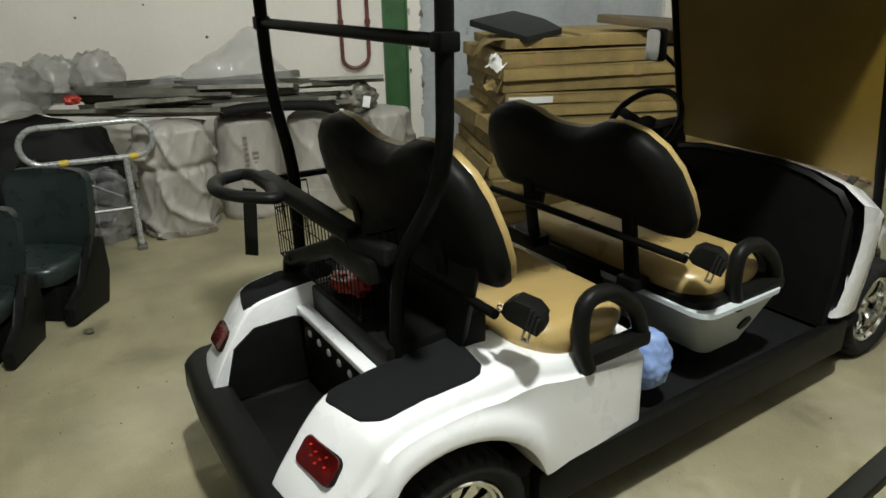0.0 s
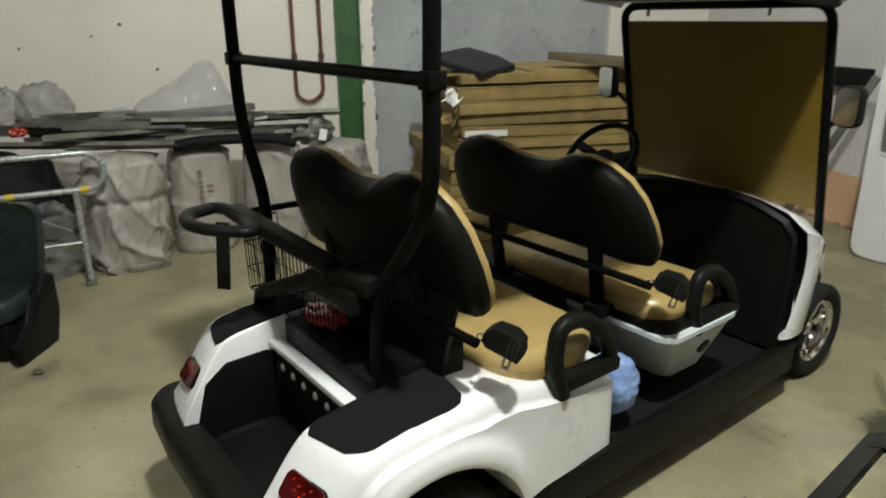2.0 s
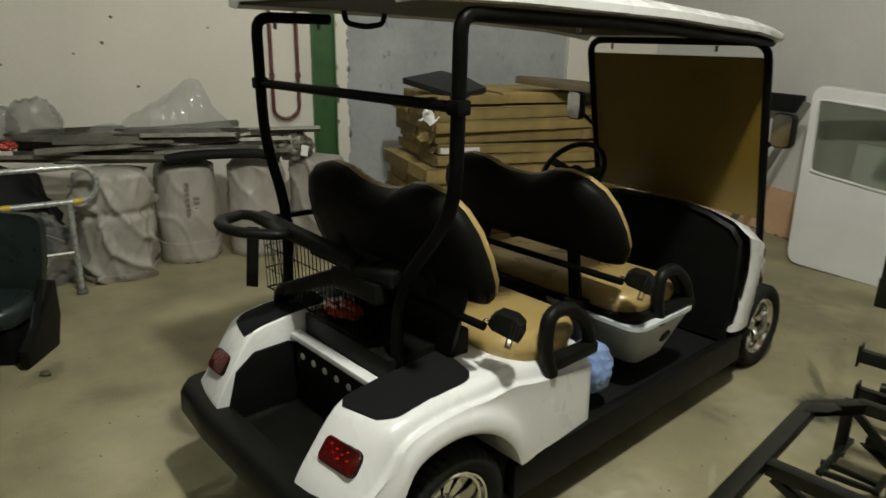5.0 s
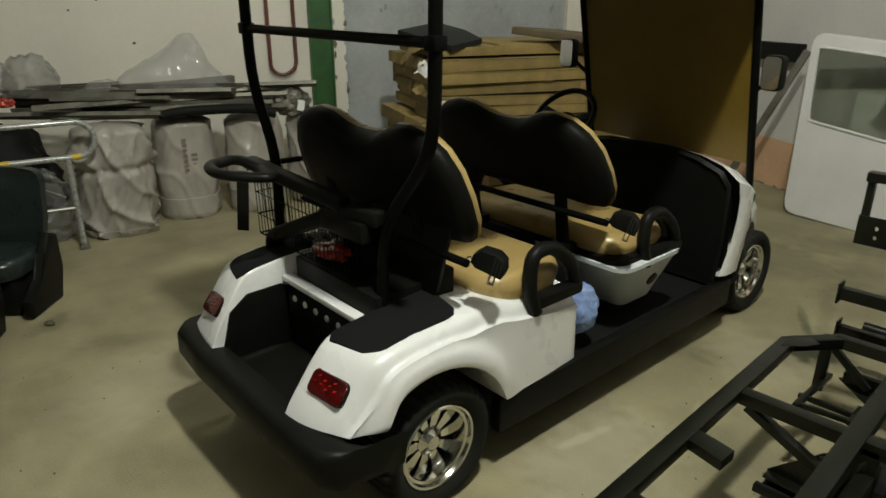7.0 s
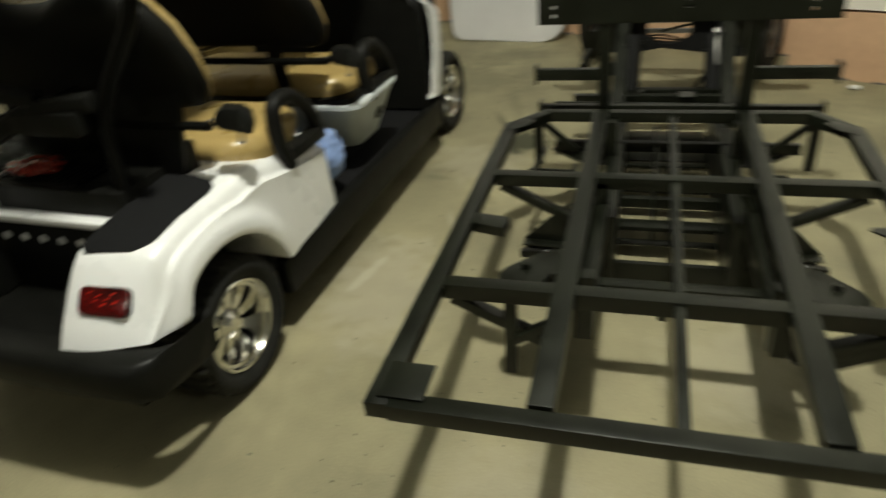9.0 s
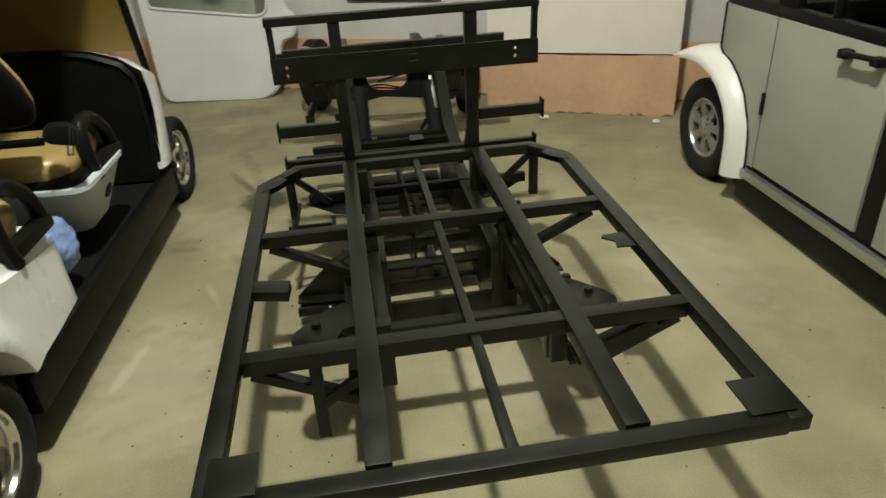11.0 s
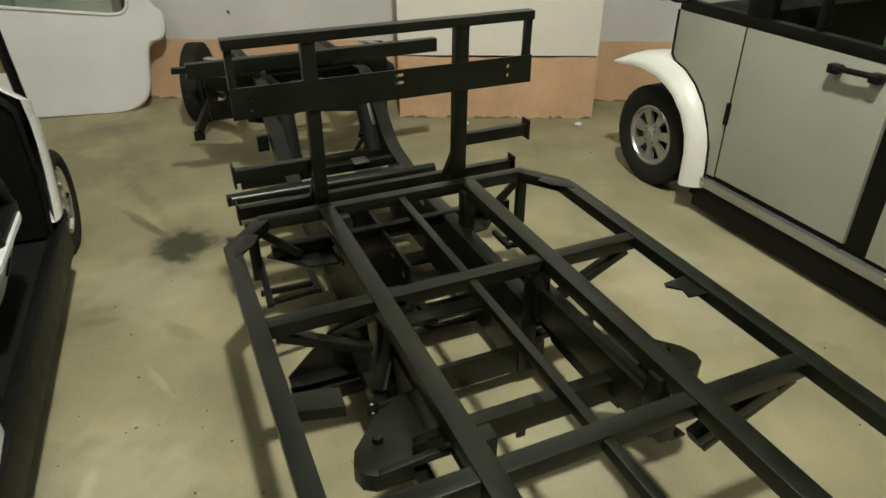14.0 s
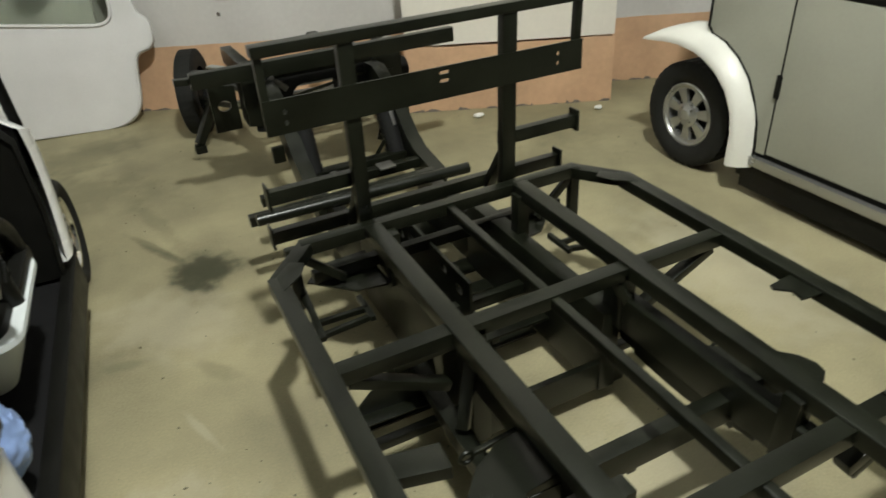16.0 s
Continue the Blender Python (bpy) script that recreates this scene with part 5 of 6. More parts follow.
part("sill_gap", box(B(), (0.012, -0.4, 0.225), (0.10, 2.93, 0.256)), M_PLASTIC, VAN)
part("under_tray", box(B(), (0.10, -0.4, 0.14), (1.25, 2.9, 0.25)), M_INSIDE, VAN)
lip = [(2.915, 0.165), (2.919, 0.351), (2.938, 0.445), (2.993, 0.543), (3.08, 0.623), (3.156, 0.662), (3.232, 0.688), (3.352, 0.702), (3.45, 0.698), (3.54, 0.683), (3.612, 0.664)]
seat_line = [(2.842, 0.165), (2.856, 0.394), (2.888, 0.48), (2.948, 0.592), (3.029, 0.673), (3.115, 0.728), (3.20, 0.752), (3.33, 0.768), (3.44, 0.752), (3.53, 0.715), (3.612, 0.674)]
rings = []
for k, (o, b) in enumerate(zip(lip, seat_line)):
    w = 0.35 if k == len(lip) - 1 else 1.0
    o, b = Vector((-0.088, *o)), Vector((0.004, *b))
    away = (b - o) - Vector(((b - o).x, 0, 0))
    away = away.normalized() if away.length else Vector((0, 0, 1))
    back = Vector((0.02 if k < 6 else 0.13, b.y, b.z))
    rings.append([back, b + away * 0.004, b.lerp(o, 0.30) + away * 0.014 * w, b.lerp(o, 0.62) + away * 0.018 * w, b.lerp(o, 0.88) + away * 0.011 * w, o, o - away * 0.022 * w + Vector((0.004, 0, 0)), o - away * 0.018 * w + Vector((0.016, 0, 0)), b.lerp(o, 0.5) - away * 0.006 * w, back - away * 0.012])
part("mudguard", loft(B(), rings), M_VANWHITE, VAN, "glossy white curved mudguard", smooth=70)
part("mud_flap", box(B(), (0.0, 2.90, 0.10), (0.12, 2.93, 0.20), 0.004), M_PLASTIC, VAN)
wheel("van_wheel", VAN, pose(0.07, 3.32, 0.290, 0, 0, 180), 0.288, 0.16, 0.172, 7, M_ALLOY, 0.32, 0.40, slim=0.70)
wheel("van_wheel", VAN, pose(1.23, 3.32, 0.290, 0, 0, 0), 0.285, 0.16, 0.175, 8, M_ALLOY, 0.32, 0.45)
wheel("van_wheel", VAN, pose(0.07, 0.35, 0.285, 0, 0, 180), 0.288, 0.16, 0.172, 7, M_ALLOY, 0.32, 0.40, slim=0.70)
wheel("van_wheel", VAN, pose(1.23, 0.35, 0.285, 0, 0, 0), 0.285, 0.16, 0.175, 8, M_ALLOY, 0.32, 0.45)
mr = B()
prism(mr, rounded(0.16, 0.22, 0.05), "y", -0.03, 0.05, 0.015)
vm = part("van_mirror", mr, M_PLASTIC, VAN, "black door mirror", m=Matrix.Translation((-0.085, 3.26, 1.17)))
part("mirror_stalk", pipe(B(), [(0.0, 3.20, 1.06), (-0.05, 3.24, 1.06), (-0.085, 3.27, 1.09)], 0.014, 8, 0.04), M_PLASTIC, vm)

# ---- body panel with a window leaning at the back wall ----
PANEL = empty("body_panel", pose(-1.24, 6.06, 0.0, -5, 0, -8), "white fibreglass vehicle side panel with window, leaning", "body panel")
outline = [(0.0, 0.02), (0.85, 0.0), (0.97, 0.04), (1.05, 0.13), (1.10, 0.50), (1.24, 0.52), (1.25, 0.70), (1.17, 0.74), (1.165, 0.92), (1.12, 1.10), (1.03, 1.25), (0.90, 1.35), (0.74, 1.42), (0.55, 1.46), (-0.08, 1.51)]
hole = [(0.03, 0.835), (0.06, 0.815), (0.93, 0.705), (1.00, 0.72), (1.035, 0.77), (1.04, 0.92), (1.0, 1.06), (0.92, 1.19), (0.82, 1.27), (0.68, 1.335), (0.5, 1.37), (0.0, 1.41), (-0.015, 1.39)]
def soften(points, cut):
    """A closed outline with its corners rounded."""
    out, n = [], len(points)
    for k in range(n):
        a, b, c = (Vector(points[(k + d) % n]) for d in (-1, 0, 1))
        r0, r1 = min(cut, (a - b).length * 0.48), min(cut, (c - b).length * 0.48)
        p, q = b + (a - b).normalized() * r0, b + (c - b).normalized() * r1
        for i in range(5):
            t = i / 4
            out.append(tuple(p * (1 - t) ** 2 + b * 2 * t * (1 - t) + q * t * t))
    return out


outline, hole = soften(outline, 0.10), soften(hole, 0.08)
shell = part("panel_shell", holed(outline, [hole], "y", 0.0, 0.045), M_PANELW, PANEL, smooth=30)
rim = [(x, -0.006, z) for x, z in hole]
part("window_seal", pipe(B(), rim, 0.012, 6, loop=True), M_PANELW, shell, "rounded white window edge", smooth=60)
pane = part("panel_window", prism(B(), hole, "y", 0.02, 0.026), M_GLASSDARK, PANEL, "tinted window glass", smooth=0)
pane.visible_shadow = False
part("panel_edge", pipe(B(), [(x, 0.035, z) for x, z in outline], 0.022, 6, loop=True), M_PANELW, shell, smooth=60)
# Added board; stands in for the pale reflection in the panel's window.
ob = part("window_backing", box(B(), (0, 0, 0), (0.72, 0.03, 1.05), 0.004), M_GREYWALL)
ob.matrix_basis = pose(-1.0, 6.35, 0.0, -6, 0, -25)
tagged(ob, "pale grey board added behind the window of the body panel", "board")
ob = part("leaning_rail", beam(B(), (0, 0, 0), (0, 0, 1.45), 0.06, 0.04, up=(0, 1, 0)), M_DARKRAIL)
ob.matrix_basis = pose(-1.95, 6.35, 0.01, -4, 22, 0)
tagged(ob, "dark steel rail leaning on the back wall", "rail")
ob = part("wall_box", box(B(), (-0.32, -0.12, -0.08), (0.32, 0.0, 0.08), 0.008), M_INSIDE)
ob.matrix_basis = HALL @ pose(2.05, 0.0, 1.30)
tagged(ob, "dark cable box mounted on the back wall", "cable box")
ob = part("wall_plate", box(B(), (-0.42, -0.03, -0.12), (0.42, 0.0, 0.12), 0.006), M_SLATE)
ob.matrix_basis = HALL @ pose(5.05, 0.0, 0.905)
tagged(ob, "dark grey notice plate on the back wall", "plate")

# hanging hand lamp
LAMP = empty("hand_lamp", pose(-0.50, 5.62, 1.34) @ Matrix.Diagonal((0.92, 0.92, 0.88, 1)), "white canister hand lamp with red foot hanging on a cable", "lamp")
part("canister", spin(B(), [(0.0, 0.56), (0.035, 0.555), (0.04, 0.50), (0.075, 0.475), (0.10, 0.44), (0.105, 0.20), (0.09, 0.17), (0.0, 0.16)], (0, 0, 0), (0, 0, 1), 20), M_PANELW, LAMP, "white plastic canister", m=Matrix.Rotation(radians(10), 4, "Y"))
part("lamp_foot", spin(B(), [(0.0, 0.185), (0.085, 0.18), (0.09, 0.15), (0.065, 0.11), (0.07, 0.06), (0.10, 0.0), (0.0, 0.0)], (0, 0, 0), (0, 0, 1), 20), M_REDPL, LAMP, "red plastic foot", m=Matrix.Translation((-0.035, 0, 0)) @ Matrix.Rotation(radians(12), 4, "Y"))
part("lamp_cable", pipe(B(), [(0.09, 0, 0.55), (0.10, 0.0, 1.2), (0.12, 0.0, 3.2)], 0.008, 6), M_PLASTIC, LAMP)
part("lamp_hook", pipe(B(), [(0.09, 0, 0.52), (0.15, 0, 0.50), (0.18, 0, 0.58), (0.14, 0, 0.68), (0.10, 0, 0.72)], 0.006, 6, 0.04), M_STEEL, LAMP)

# ---- stack of flat cardboard boxes ----
STK = pose(-3.28, 3.60, 0, 0, 0, -25)
z = 0.0
rnd = random.Random(4)
for k in range(12):
    t = rnd.choice((0.10, 0.115, 0.13, 0.09))
    if z + t > 1.36:
        break
    short = rnd.uniform(0, 0.25)
    bm = box(B(), (-1.25 + rnd.uniform(0, 0.1), 0.0, 0.0), (0.0, 2.0 - short, t - 0.012), 0.006)
    for v in bm.verts:
        v.co.z += 0.012 * math.sin(v.co.y * 2.1 + k)
    body = part("carton", bm, M_CARD)
    reach = rnd.uniform(0.07, 0.13) if z > 0.75 else rnd.uniform(0.0, 0.07)
    body.matrix_basis = STK @ pose(rnd.uniform(-0.05, 0.02), reach, z + 0.01, rnd.uniform(-0.4, 0.4), rnd.uniform(-0.4, 0.4), rnd.uniform(-1.5, 1.5))
    tagged(body, "flat brown cardboard carton lying in a tall stack", "carton", "stack of flat cartons")
    tape_y = rnd.uniform(0.15, 1.5)
    part("tape", box(B(), (0.001, tape_y, 0.0), (0.003, tape_y + 0.06, t - 0.01)), M_TAPE, body, "glossy brown packing tape", smooth=0)
    part("lid_edge", box(B(), (-0.02, 0.004, t - 0.016), (0.006, 1.72, t - 0.009), 0.001), M_CARD, body, smooth=0)
    split = rnd.uniform(-0.75, -0.45)
    for x0, x1 in ((-1.14, split - 0.015), (split, -0.012)):
        flap, fall = B(), (t - 0.014) * rnd.uniform(0.80, 1.15)
        prism(flap, [(x0, 0.0), (x0 + rnd.uniform(0, 0.03), -fall), (x1 - rnd.uniform(0, 0.04), -fall * rnd.uniform(0.92, 1.05)), (x1, 0.0)], "z", 0.0, 0.005)
        part("flap", flap, M_CARD, body, "bent carton end flap", smooth=0, m=pose(0, -0.003, t - 0.014, rnd.choice((86, 82, 76, 68)), 0, rnd.uniform(-2, 2)))
    if k == 8:
        part("white_board", box(B(), (0.002, 0.02, 0.012), (0.006, 0.36, t - 0.03), 0.001), M_PAPER, body, "white inner board showing through", smooth=0)
    z += t
TOPZ = z
bm = box(B(), (-0.95, 0.0, 0.0), (0.0, 1.15, 0.085), 0.004)
ob = part("carton", bm, M_CARD)
ob.matrix_basis = STK @ pose(-0.12, 0.72, TOPZ + 0.018, 0, 0, -2)
tagged(ob, "flat brown cardboard carton lying on top of a stack", "carton", "stack of flat cartons")
ob = part("carton", box(B(), (-0.90, 0.0, 0.0), (0.0, 0.58, 0.07), 0.004), M_CARD)
ob.matrix_basis = STK @ pose(-0.06, 0.13, TOPZ + 0.018, 0, 0, 1)
tagged(ob, "flat brown cardboard carton lying on top of a stack", "carton", "stack of flat cartons")
ob = part("black_panel", prism(B(), [(0, 0), (0.56, 0.03), (0.60, 0.36), (0.36, 0.44), (0.06, 0.42)], "z", 0, 0.05, 0.006), M_SLATE)
ob.matrix_basis = pose(-3.72, 3.76, TOPZ + 0.160, 9, 11, 6)
tagged(ob, "dark grey plastic panel lying on the carton stack", "panel")
ob = part("wooden_board", prism(B(), [(0, 0), (0.5, -0.12), (1.3, -0.1), (1.3, 0.45), (0.35, 0.35), (0.02, 0.1)], "z", -0.02, 0.040, 0.008), M_BOARD)
ob.matrix_basis = pose(-3.16, 4.55, TOPZ + 0.19, 0, 5, 30)
tagged(ob, "brown wooden board lying across the cartons", "board")
for k, (u, v, w, wide, mat) in enumerate(((-0.05, 0.02, 1.27, 0.055, M_PAPER), (-0.02, 0.05, 1.25, 0.05, M_PAPER), (-0.10, 0.02, 1.09, 0.05, M_CARD))):
    bm = bmesh.new()
    bmesh.ops.create_grid(bm, x_segments=8, y_segments=8, size=wide)
    for vv in bm.verts:
        d = 1 + 0.5 * noise.noise(vv.co.normalized() * 2 + Vector((k * 3, 0, 0))) if vv.co.length > wide * 0.6 else 1
        vv.co = vv.co * d
        vv.co.z = noise.noise(vv.co * 12 + Vector((k, 0, 0))) * 0.07
    bmesh.ops.solidify(bm, geom=bm.faces[:], thickness=0.003)
    ob = part("torn_paper" if mat is M_PAPER else "torn_flap", bm, mat)
    ob.matrix_basis = STK @ pose(u, v, w, 50, 24 * k, 20)
    tagged(ob, "crumpled scrap of white packing paper between the cartons" if mat is M_PAPER else "torn scrap of brown carton hanging out of the stack", "paper" if mat is M_PAPER else "scrap", "paper scraps")
fl = B()
fold = [[(x, y, zz), (x, y, zz + 0.004)] for x, y, zz in ((0, 0, 0), (0, -0.07, -0.01), (0, -0.13, -0.05), (0, -0.16, -0.12), (0, -0.165, -0.20))]
loft(fl, [[(-0.42 + 0.05 * q, a[1], a[2]), (-0.02 - 0.07 * q, a[1], a[2]), (-0.02 - 0.07 * q, b[1], b[2]), (-0.42 + 0.05 * q, b[1], b[2])] for q, (a, b) in enumerate(fold)])
ob = part("torn_flap", fl, M_CARD, smooth=50)
ob.matrix_basis = STK @ pose(-0.07, 0.135, TOPZ + 0.082, 0, 0, 1)
tagged(ob, "large torn carton flap bent down over the stack's end", "flap", "paper scraps")

# ---- sacks and goods along the side wall ----
def sack(place, r, h, seed, fold=0.5, waist=0.0, band=0.0):
    """A full woven sack: rounded square body, slack folds, a waist where it is tied, a lower band."""
    rnd = random.Random(seed)
    ph = [rnd.uniform(0, 6) for _ in range(6)]
    def skin(t0, t1, n, out):
        rings = []
        for k in range(n):
            t = t0 + (t1 - t0) * k / (n - 1)
            base = r * (0.93 + 0.10 * math.sin(math.pi * min(1, t * 1.1)))
            base *= 1 - waist * math.exp(-((t - 0.62) / 0.035) ** 2)
            if t < 0.05:
                base *= 0.92 + 1.6 * t
            if t > 0.925:
                base *= math.sqrt(max(0.03, 1 - ((t - 0.925) / 0.077) ** 2))
            ring = []
            for i in range(96):
                a = 2 * math.pi * i / 96
                square = 1 + 0.05 * math.cos(4 * a)
                p = Vector((2.2 * math.cos(a), 2.2 * math.sin(a), 3 * t + seed))
                slack = 0.022 * noise.noise(p) + 0.006 * noise.noise(p * 2.6)
                crease = (1 - abs(noise.noise(Vector((2.4 * math.cos(a) + 1.2 * t, 2.4 * math.sin(a), 2.2 * t + 3 * seed))))) ** 9
                drape = 0.012 * crease + 0.052 * (1 - abs(math.sin(2.5 * a + 6.5 * t + ph[3] + 1.5 * noise.noise(p * 0.7)))) ** 3 + 0.020 * (1 - abs(math.sin(5.5 * a - 8 * t + ph[1] + 1.2 * noise.noise(p)))) ** 4
                rr = base * square + (slack * (0.5 + fold) + drape * fold) * r / 0.25 + out
                ring.append((rr * math.cos(a), rr * math.sin(a), h * t))
            rings.append(ring)
        return loft(B(), rings)
    ob = part("sack", skin(0.0, 1.0, 56, 0.0), M_BAG, smooth=180)
    ob.matrix_basis = pose(*place, 0, 0, rnd.uniform(0, 90))
    tagged(ob, "beige woven plastic sack standing full on the floor", "sack", "sacks along the wall")
    if band:
        part("lower_wrap", skin(0.0, band, 10, 0.012), M_BAG, ob, "looser beige wrap round the foot", smooth=60)
    if waist:
        hem = skin(0.0, 0.07, 7, 0.02)
        part("frayed_hem", hem, M_BAG, ob, "frayed hem hanging round the foot", smooth=30)
    return ob


for k, (x, y, r, h, fold, waist, band) in enumerate(((-4.84, 1.74, 0.265, 0.86, 0.95, 0.13, 0), (-4.88, 2.34, 0.25, 0.85, 0.3, 0, 0.22), (-4.66, 2.88, 0.245, 0.84, 0.4, 0, 0.25), (-4.50, 3.42, 0.245, 0.82, 0.5, 0, 0.2))):
    sack((x, y, 0), r, h, 11 + k, fold, waist, band)
for y, x, n, ww in ((2.24, -4.640, 7, 0.034), (2.31, -4.632, 4, 0.05)):
    for k in range(n):
        ob = part("print_mark", box(B(), (0, -ww / 2, 0), (0.003, ww / 2, 0.022)), M_PRINT, smooth=0)
        ob.matrix_basis = pose(x, y, 0.42 + 0.042 * k, 0, 0, -14)
        tagged(ob, "faded print mark on the sack", "print", "print on the sack")
WDIR = 64.8
PILE = pose(-5.05, 2.05, 0.86, 0, 0, WDIR)
rnd = random.Random(9)
for k in range(54):
    long = rnd.uniform(0.5, 1.5)
    bm = B()
    w, h = rnd.choice(((0.05, 0.025), (0.04, 0.05), (0.12, 0.03), (0.03, 0.03), (0.09, 0.055)))
    box(bm, (-long / 2, -w / 2, 0), (long / 2, w / 2, 0.006))
    box(bm, (-long / 2, -w / 2, 0.006), (long / 2, -w / 2 + 0.006, h))
    box(bm, (-long / 2, w / 2 - 0.006, 0.006), (long / 2, w / 2, h))
    ob = part("steel_profile", bm, M_DARKRAIL, smooth=0)
    lay, pos = k // 8, k % 8
    ob.matrix_basis = PILE @ pose(rnd.uniform(-0.45, 0.85), -0.22 + 0.075 * pos, 0.01 + 0.029 * lay + 0.005 * pos, rnd.uniform(-25, 25), rnd.uniform(-2.5, 2.5), rnd.uniform(-13, 13))
    tagged(ob, "grey steel channel profile lying on the sacks", "steel profile", "pile of steel profiles")
ob = part("rubber_strip", pipe(B(), [(-0.45, 0, 0.0), (-0.3, 0, 0.03), (0.0, 0.02, 0.035), (0.3, 0, 0.03), (0.45, 0, -0.02)], 0.05, 10, 0.1, flat=0.8), M_INSIDE, smooth=60)
ob.matrix_basis = pose(-4.50, 2.50, 0.885, 0, 0, WDIR)
tagged(ob, "black rubber strip lying over the sacks", "rubber strip")
def plastic_tent(place, turn, tops, depth, label, seed):
    """A slack clear sheet standing up in a peak: tops are (along, height), closed below."""
    rings = []
    a0, a1 = tops[0][0], tops[-1][0]
    for k in range(41):
        u = a0 + (a1 - a0) * k / 40
        hh = max(0.004, lerp(u, tops))
        ring = []
        for i in range(25):
            t = math.pi * i / 24
            p = Vector((u * 4 + seed, math.cos(t) * 1.5, math.sin(t) * 1.5))
            q = 1 + 0.16 * noise.noise(p * 0.8) + 0.09 * noise.noise(p * 2.1) + 0.05 * (1 - abs(noise.noise(p * 3.3))) ** 3
            ring.append((u, -depth * math.cos(t) * q * min(1, 0.25 + hh * 3), hh * math.sin(t) ** 0.7 * q))
        rings.append(ring)
    ob = part("plastic_sheet", loft(B(), rings), M_CLEAR, smooth=60)
    ob.matrix_basis = pose(*place, 0, 0, turn)
    return tagged(ob, label, "plastic sheet", "plastic on the pile")


plastic_tent((-5.08, 2.02, 1.05), WDIR, ((-0.10, 0.01), (-0.06, 0.10), (0.02, 0.17), (0.10, 0.21), (0.25, 0.28), (0.36, 0.36), (0.44, 0.41), (0.50, 0.42), (0.56, 0.395), (0.61, 0.32), (0.66, 0.20), (0.76, 0.10), (0.84, 0.01)), 0.20, "clear slack plastic sheet standing in a peak on the pile", 2.0)
plastic_tent((-5.20, 1.72, 1.03), WDIR, ((-0.06, 0.01), (0.06, 0.10), (0.2, 0.12), (0.34, 0.06), (0.45, 0.01)), 0.16, "clear slack plastic sheet lying on the steel profiles", 5.0)
crumple("bubble_wrap", (-5.35, 1.41, 1.03), (0.15, 0.19, 0.185), M_BUBBLE, "rolled bubble wrap on top of the pile", "bubble wrap", 33, 0.20, 3.2, group="plastic on the pile")
crumple("bubble_wrap", (-5.60, 0.75, 0.90), (0.28, 0.36, 0.22), M_BUBBLE, "bubble wrap bundle on top of the pile", "bubble wrap", 35, 0.22, 2.6, group="plastic on the pile")
crumple("bubble_wrap", (-5.47, 1.10, 0.98), (0.19, 0.22, 0.20), M_BUBBLE, "crumpled bubble wrap roll on top of the pile", "bubble wrap", 36, 0.26, 3.0, group="plastic on the pile")
crumple("wrapped_pack", (-4.98, 1.22, 0.0), (0.20, 0.26, 0.30), M_CLEAR, "load wrapped in clear plastic beside the handrail", "wrapped pack", 61, 0.3, 2.2)
crumple("red_rag", (-5.28, 1.19, 0.985), (0.045, 0.06, 0.04), M_REDWRAP, "small red rag on the pile", "rag", 37, 0.3)
ob = part("paper_tag", box(B(), (-0.03, -0.003, -0.045), (0.03, 0.003, 0.045)), M_PAPER, smooth=0)
ob.matrix_basis = pose(-4.33, 3.175, 0.90, -15, 12, 62)
tagged(ob, "white paper tag on a steel profile", "tag")
crumple("covered_load", (-5.42, 0.85, 0.0), (0.42, 0.66, 0.50), M_INSIDE, "dark covered load under the bubble wrap", "covered load", 41, 0.2, 2.0)
FRAME = empty("folded_frame", pose(-4.86, 1.02, 0, 0, 0, 78), "folded chromed tube frame standing behind the handrail", "frame")
for p, q, r in (((-0.20, 0.0, 0.66), (0.12, 0.0, 0.45), 0.012), ((-0.24, 0.02, 0.58), (0.10, 0.02, 0.40), 0.009), ((-0.20, 0.0, 0.69), (-0.16, 0.0, 0.01), 0.011), ((0.14, 0.0, 0.50), (0.10, 0.0, 0.01), 0.011), ((-0.17, 0.01, 0.33), (0.12, 0.01, 0.36), 0.016), ((-0.17, 0.01, 0.22), (0.12, 0.01, 0.24), 0.010)):
    part("frame_tube", pipe(B(), [p, q], r, 8), M_STEEL, FRAME, smooth=60)
crumple("fitting_pack", (-4.54, 3.22, 0.80), (0.13, 0.17, 0.13), M_DARKRAIL, "grey pack of fittings lying on the sacks", "pack", 43, 0.3, 3.0)

# wrapped handrail frame
RAIL = empty("handrail_frame", pose(-4.57, 1.35, 0, 0, 0, 79.4), "chromed tube handrail frame wrapped in clear film", "handrail")
stadium = [Vector((cx + 0.125 * math.cos(a), 0, 0.815 + 0.125 * math.sin(a))) for cx, a0 in ((0.07, -90), (-0.50, 90)) for a in [radians(a0 + 180 * k / 10) for k in range(11)]]
part("rail_loop", pipe(B(), stadium, 0.021, 10, loop=True), M_CLEARTUBE, RAIL, "chromed tube loop in clear film", smooth=60)
for x in (0.0, -0.44):
    leg = part("rail_leg", pipe(B(), [(x, 0, 0.69), (x, 0, 0.03)], 0.021, 10), M_CLEARTUBE, RAIL, smooth=60)
    part("leg_foot", box(B(), (x - 0.035, -0.045, 0.0), (x + 0.035, 0.045, 0.04), 0.01), M_STEEL, leg)
    part("yellow_tape", pipe(B(), [(x + 0.03, 0, 0.69), (x + 0.085, 0, 0.692)], 0.0225, 10), M_YELLOW, leg)
part("rail_stay", pipe(B(), [(0.0, 0, 0.32), (-0.44, 0, 0.32)], 0.014, 8), M_STEEL, RAIL)
part("rail_stay", pipe(B(), [(-0.42, 0, 0.62), (-0.06, 0.02, 0.40)], 0.01, 8), M_STEEL, RAIL)


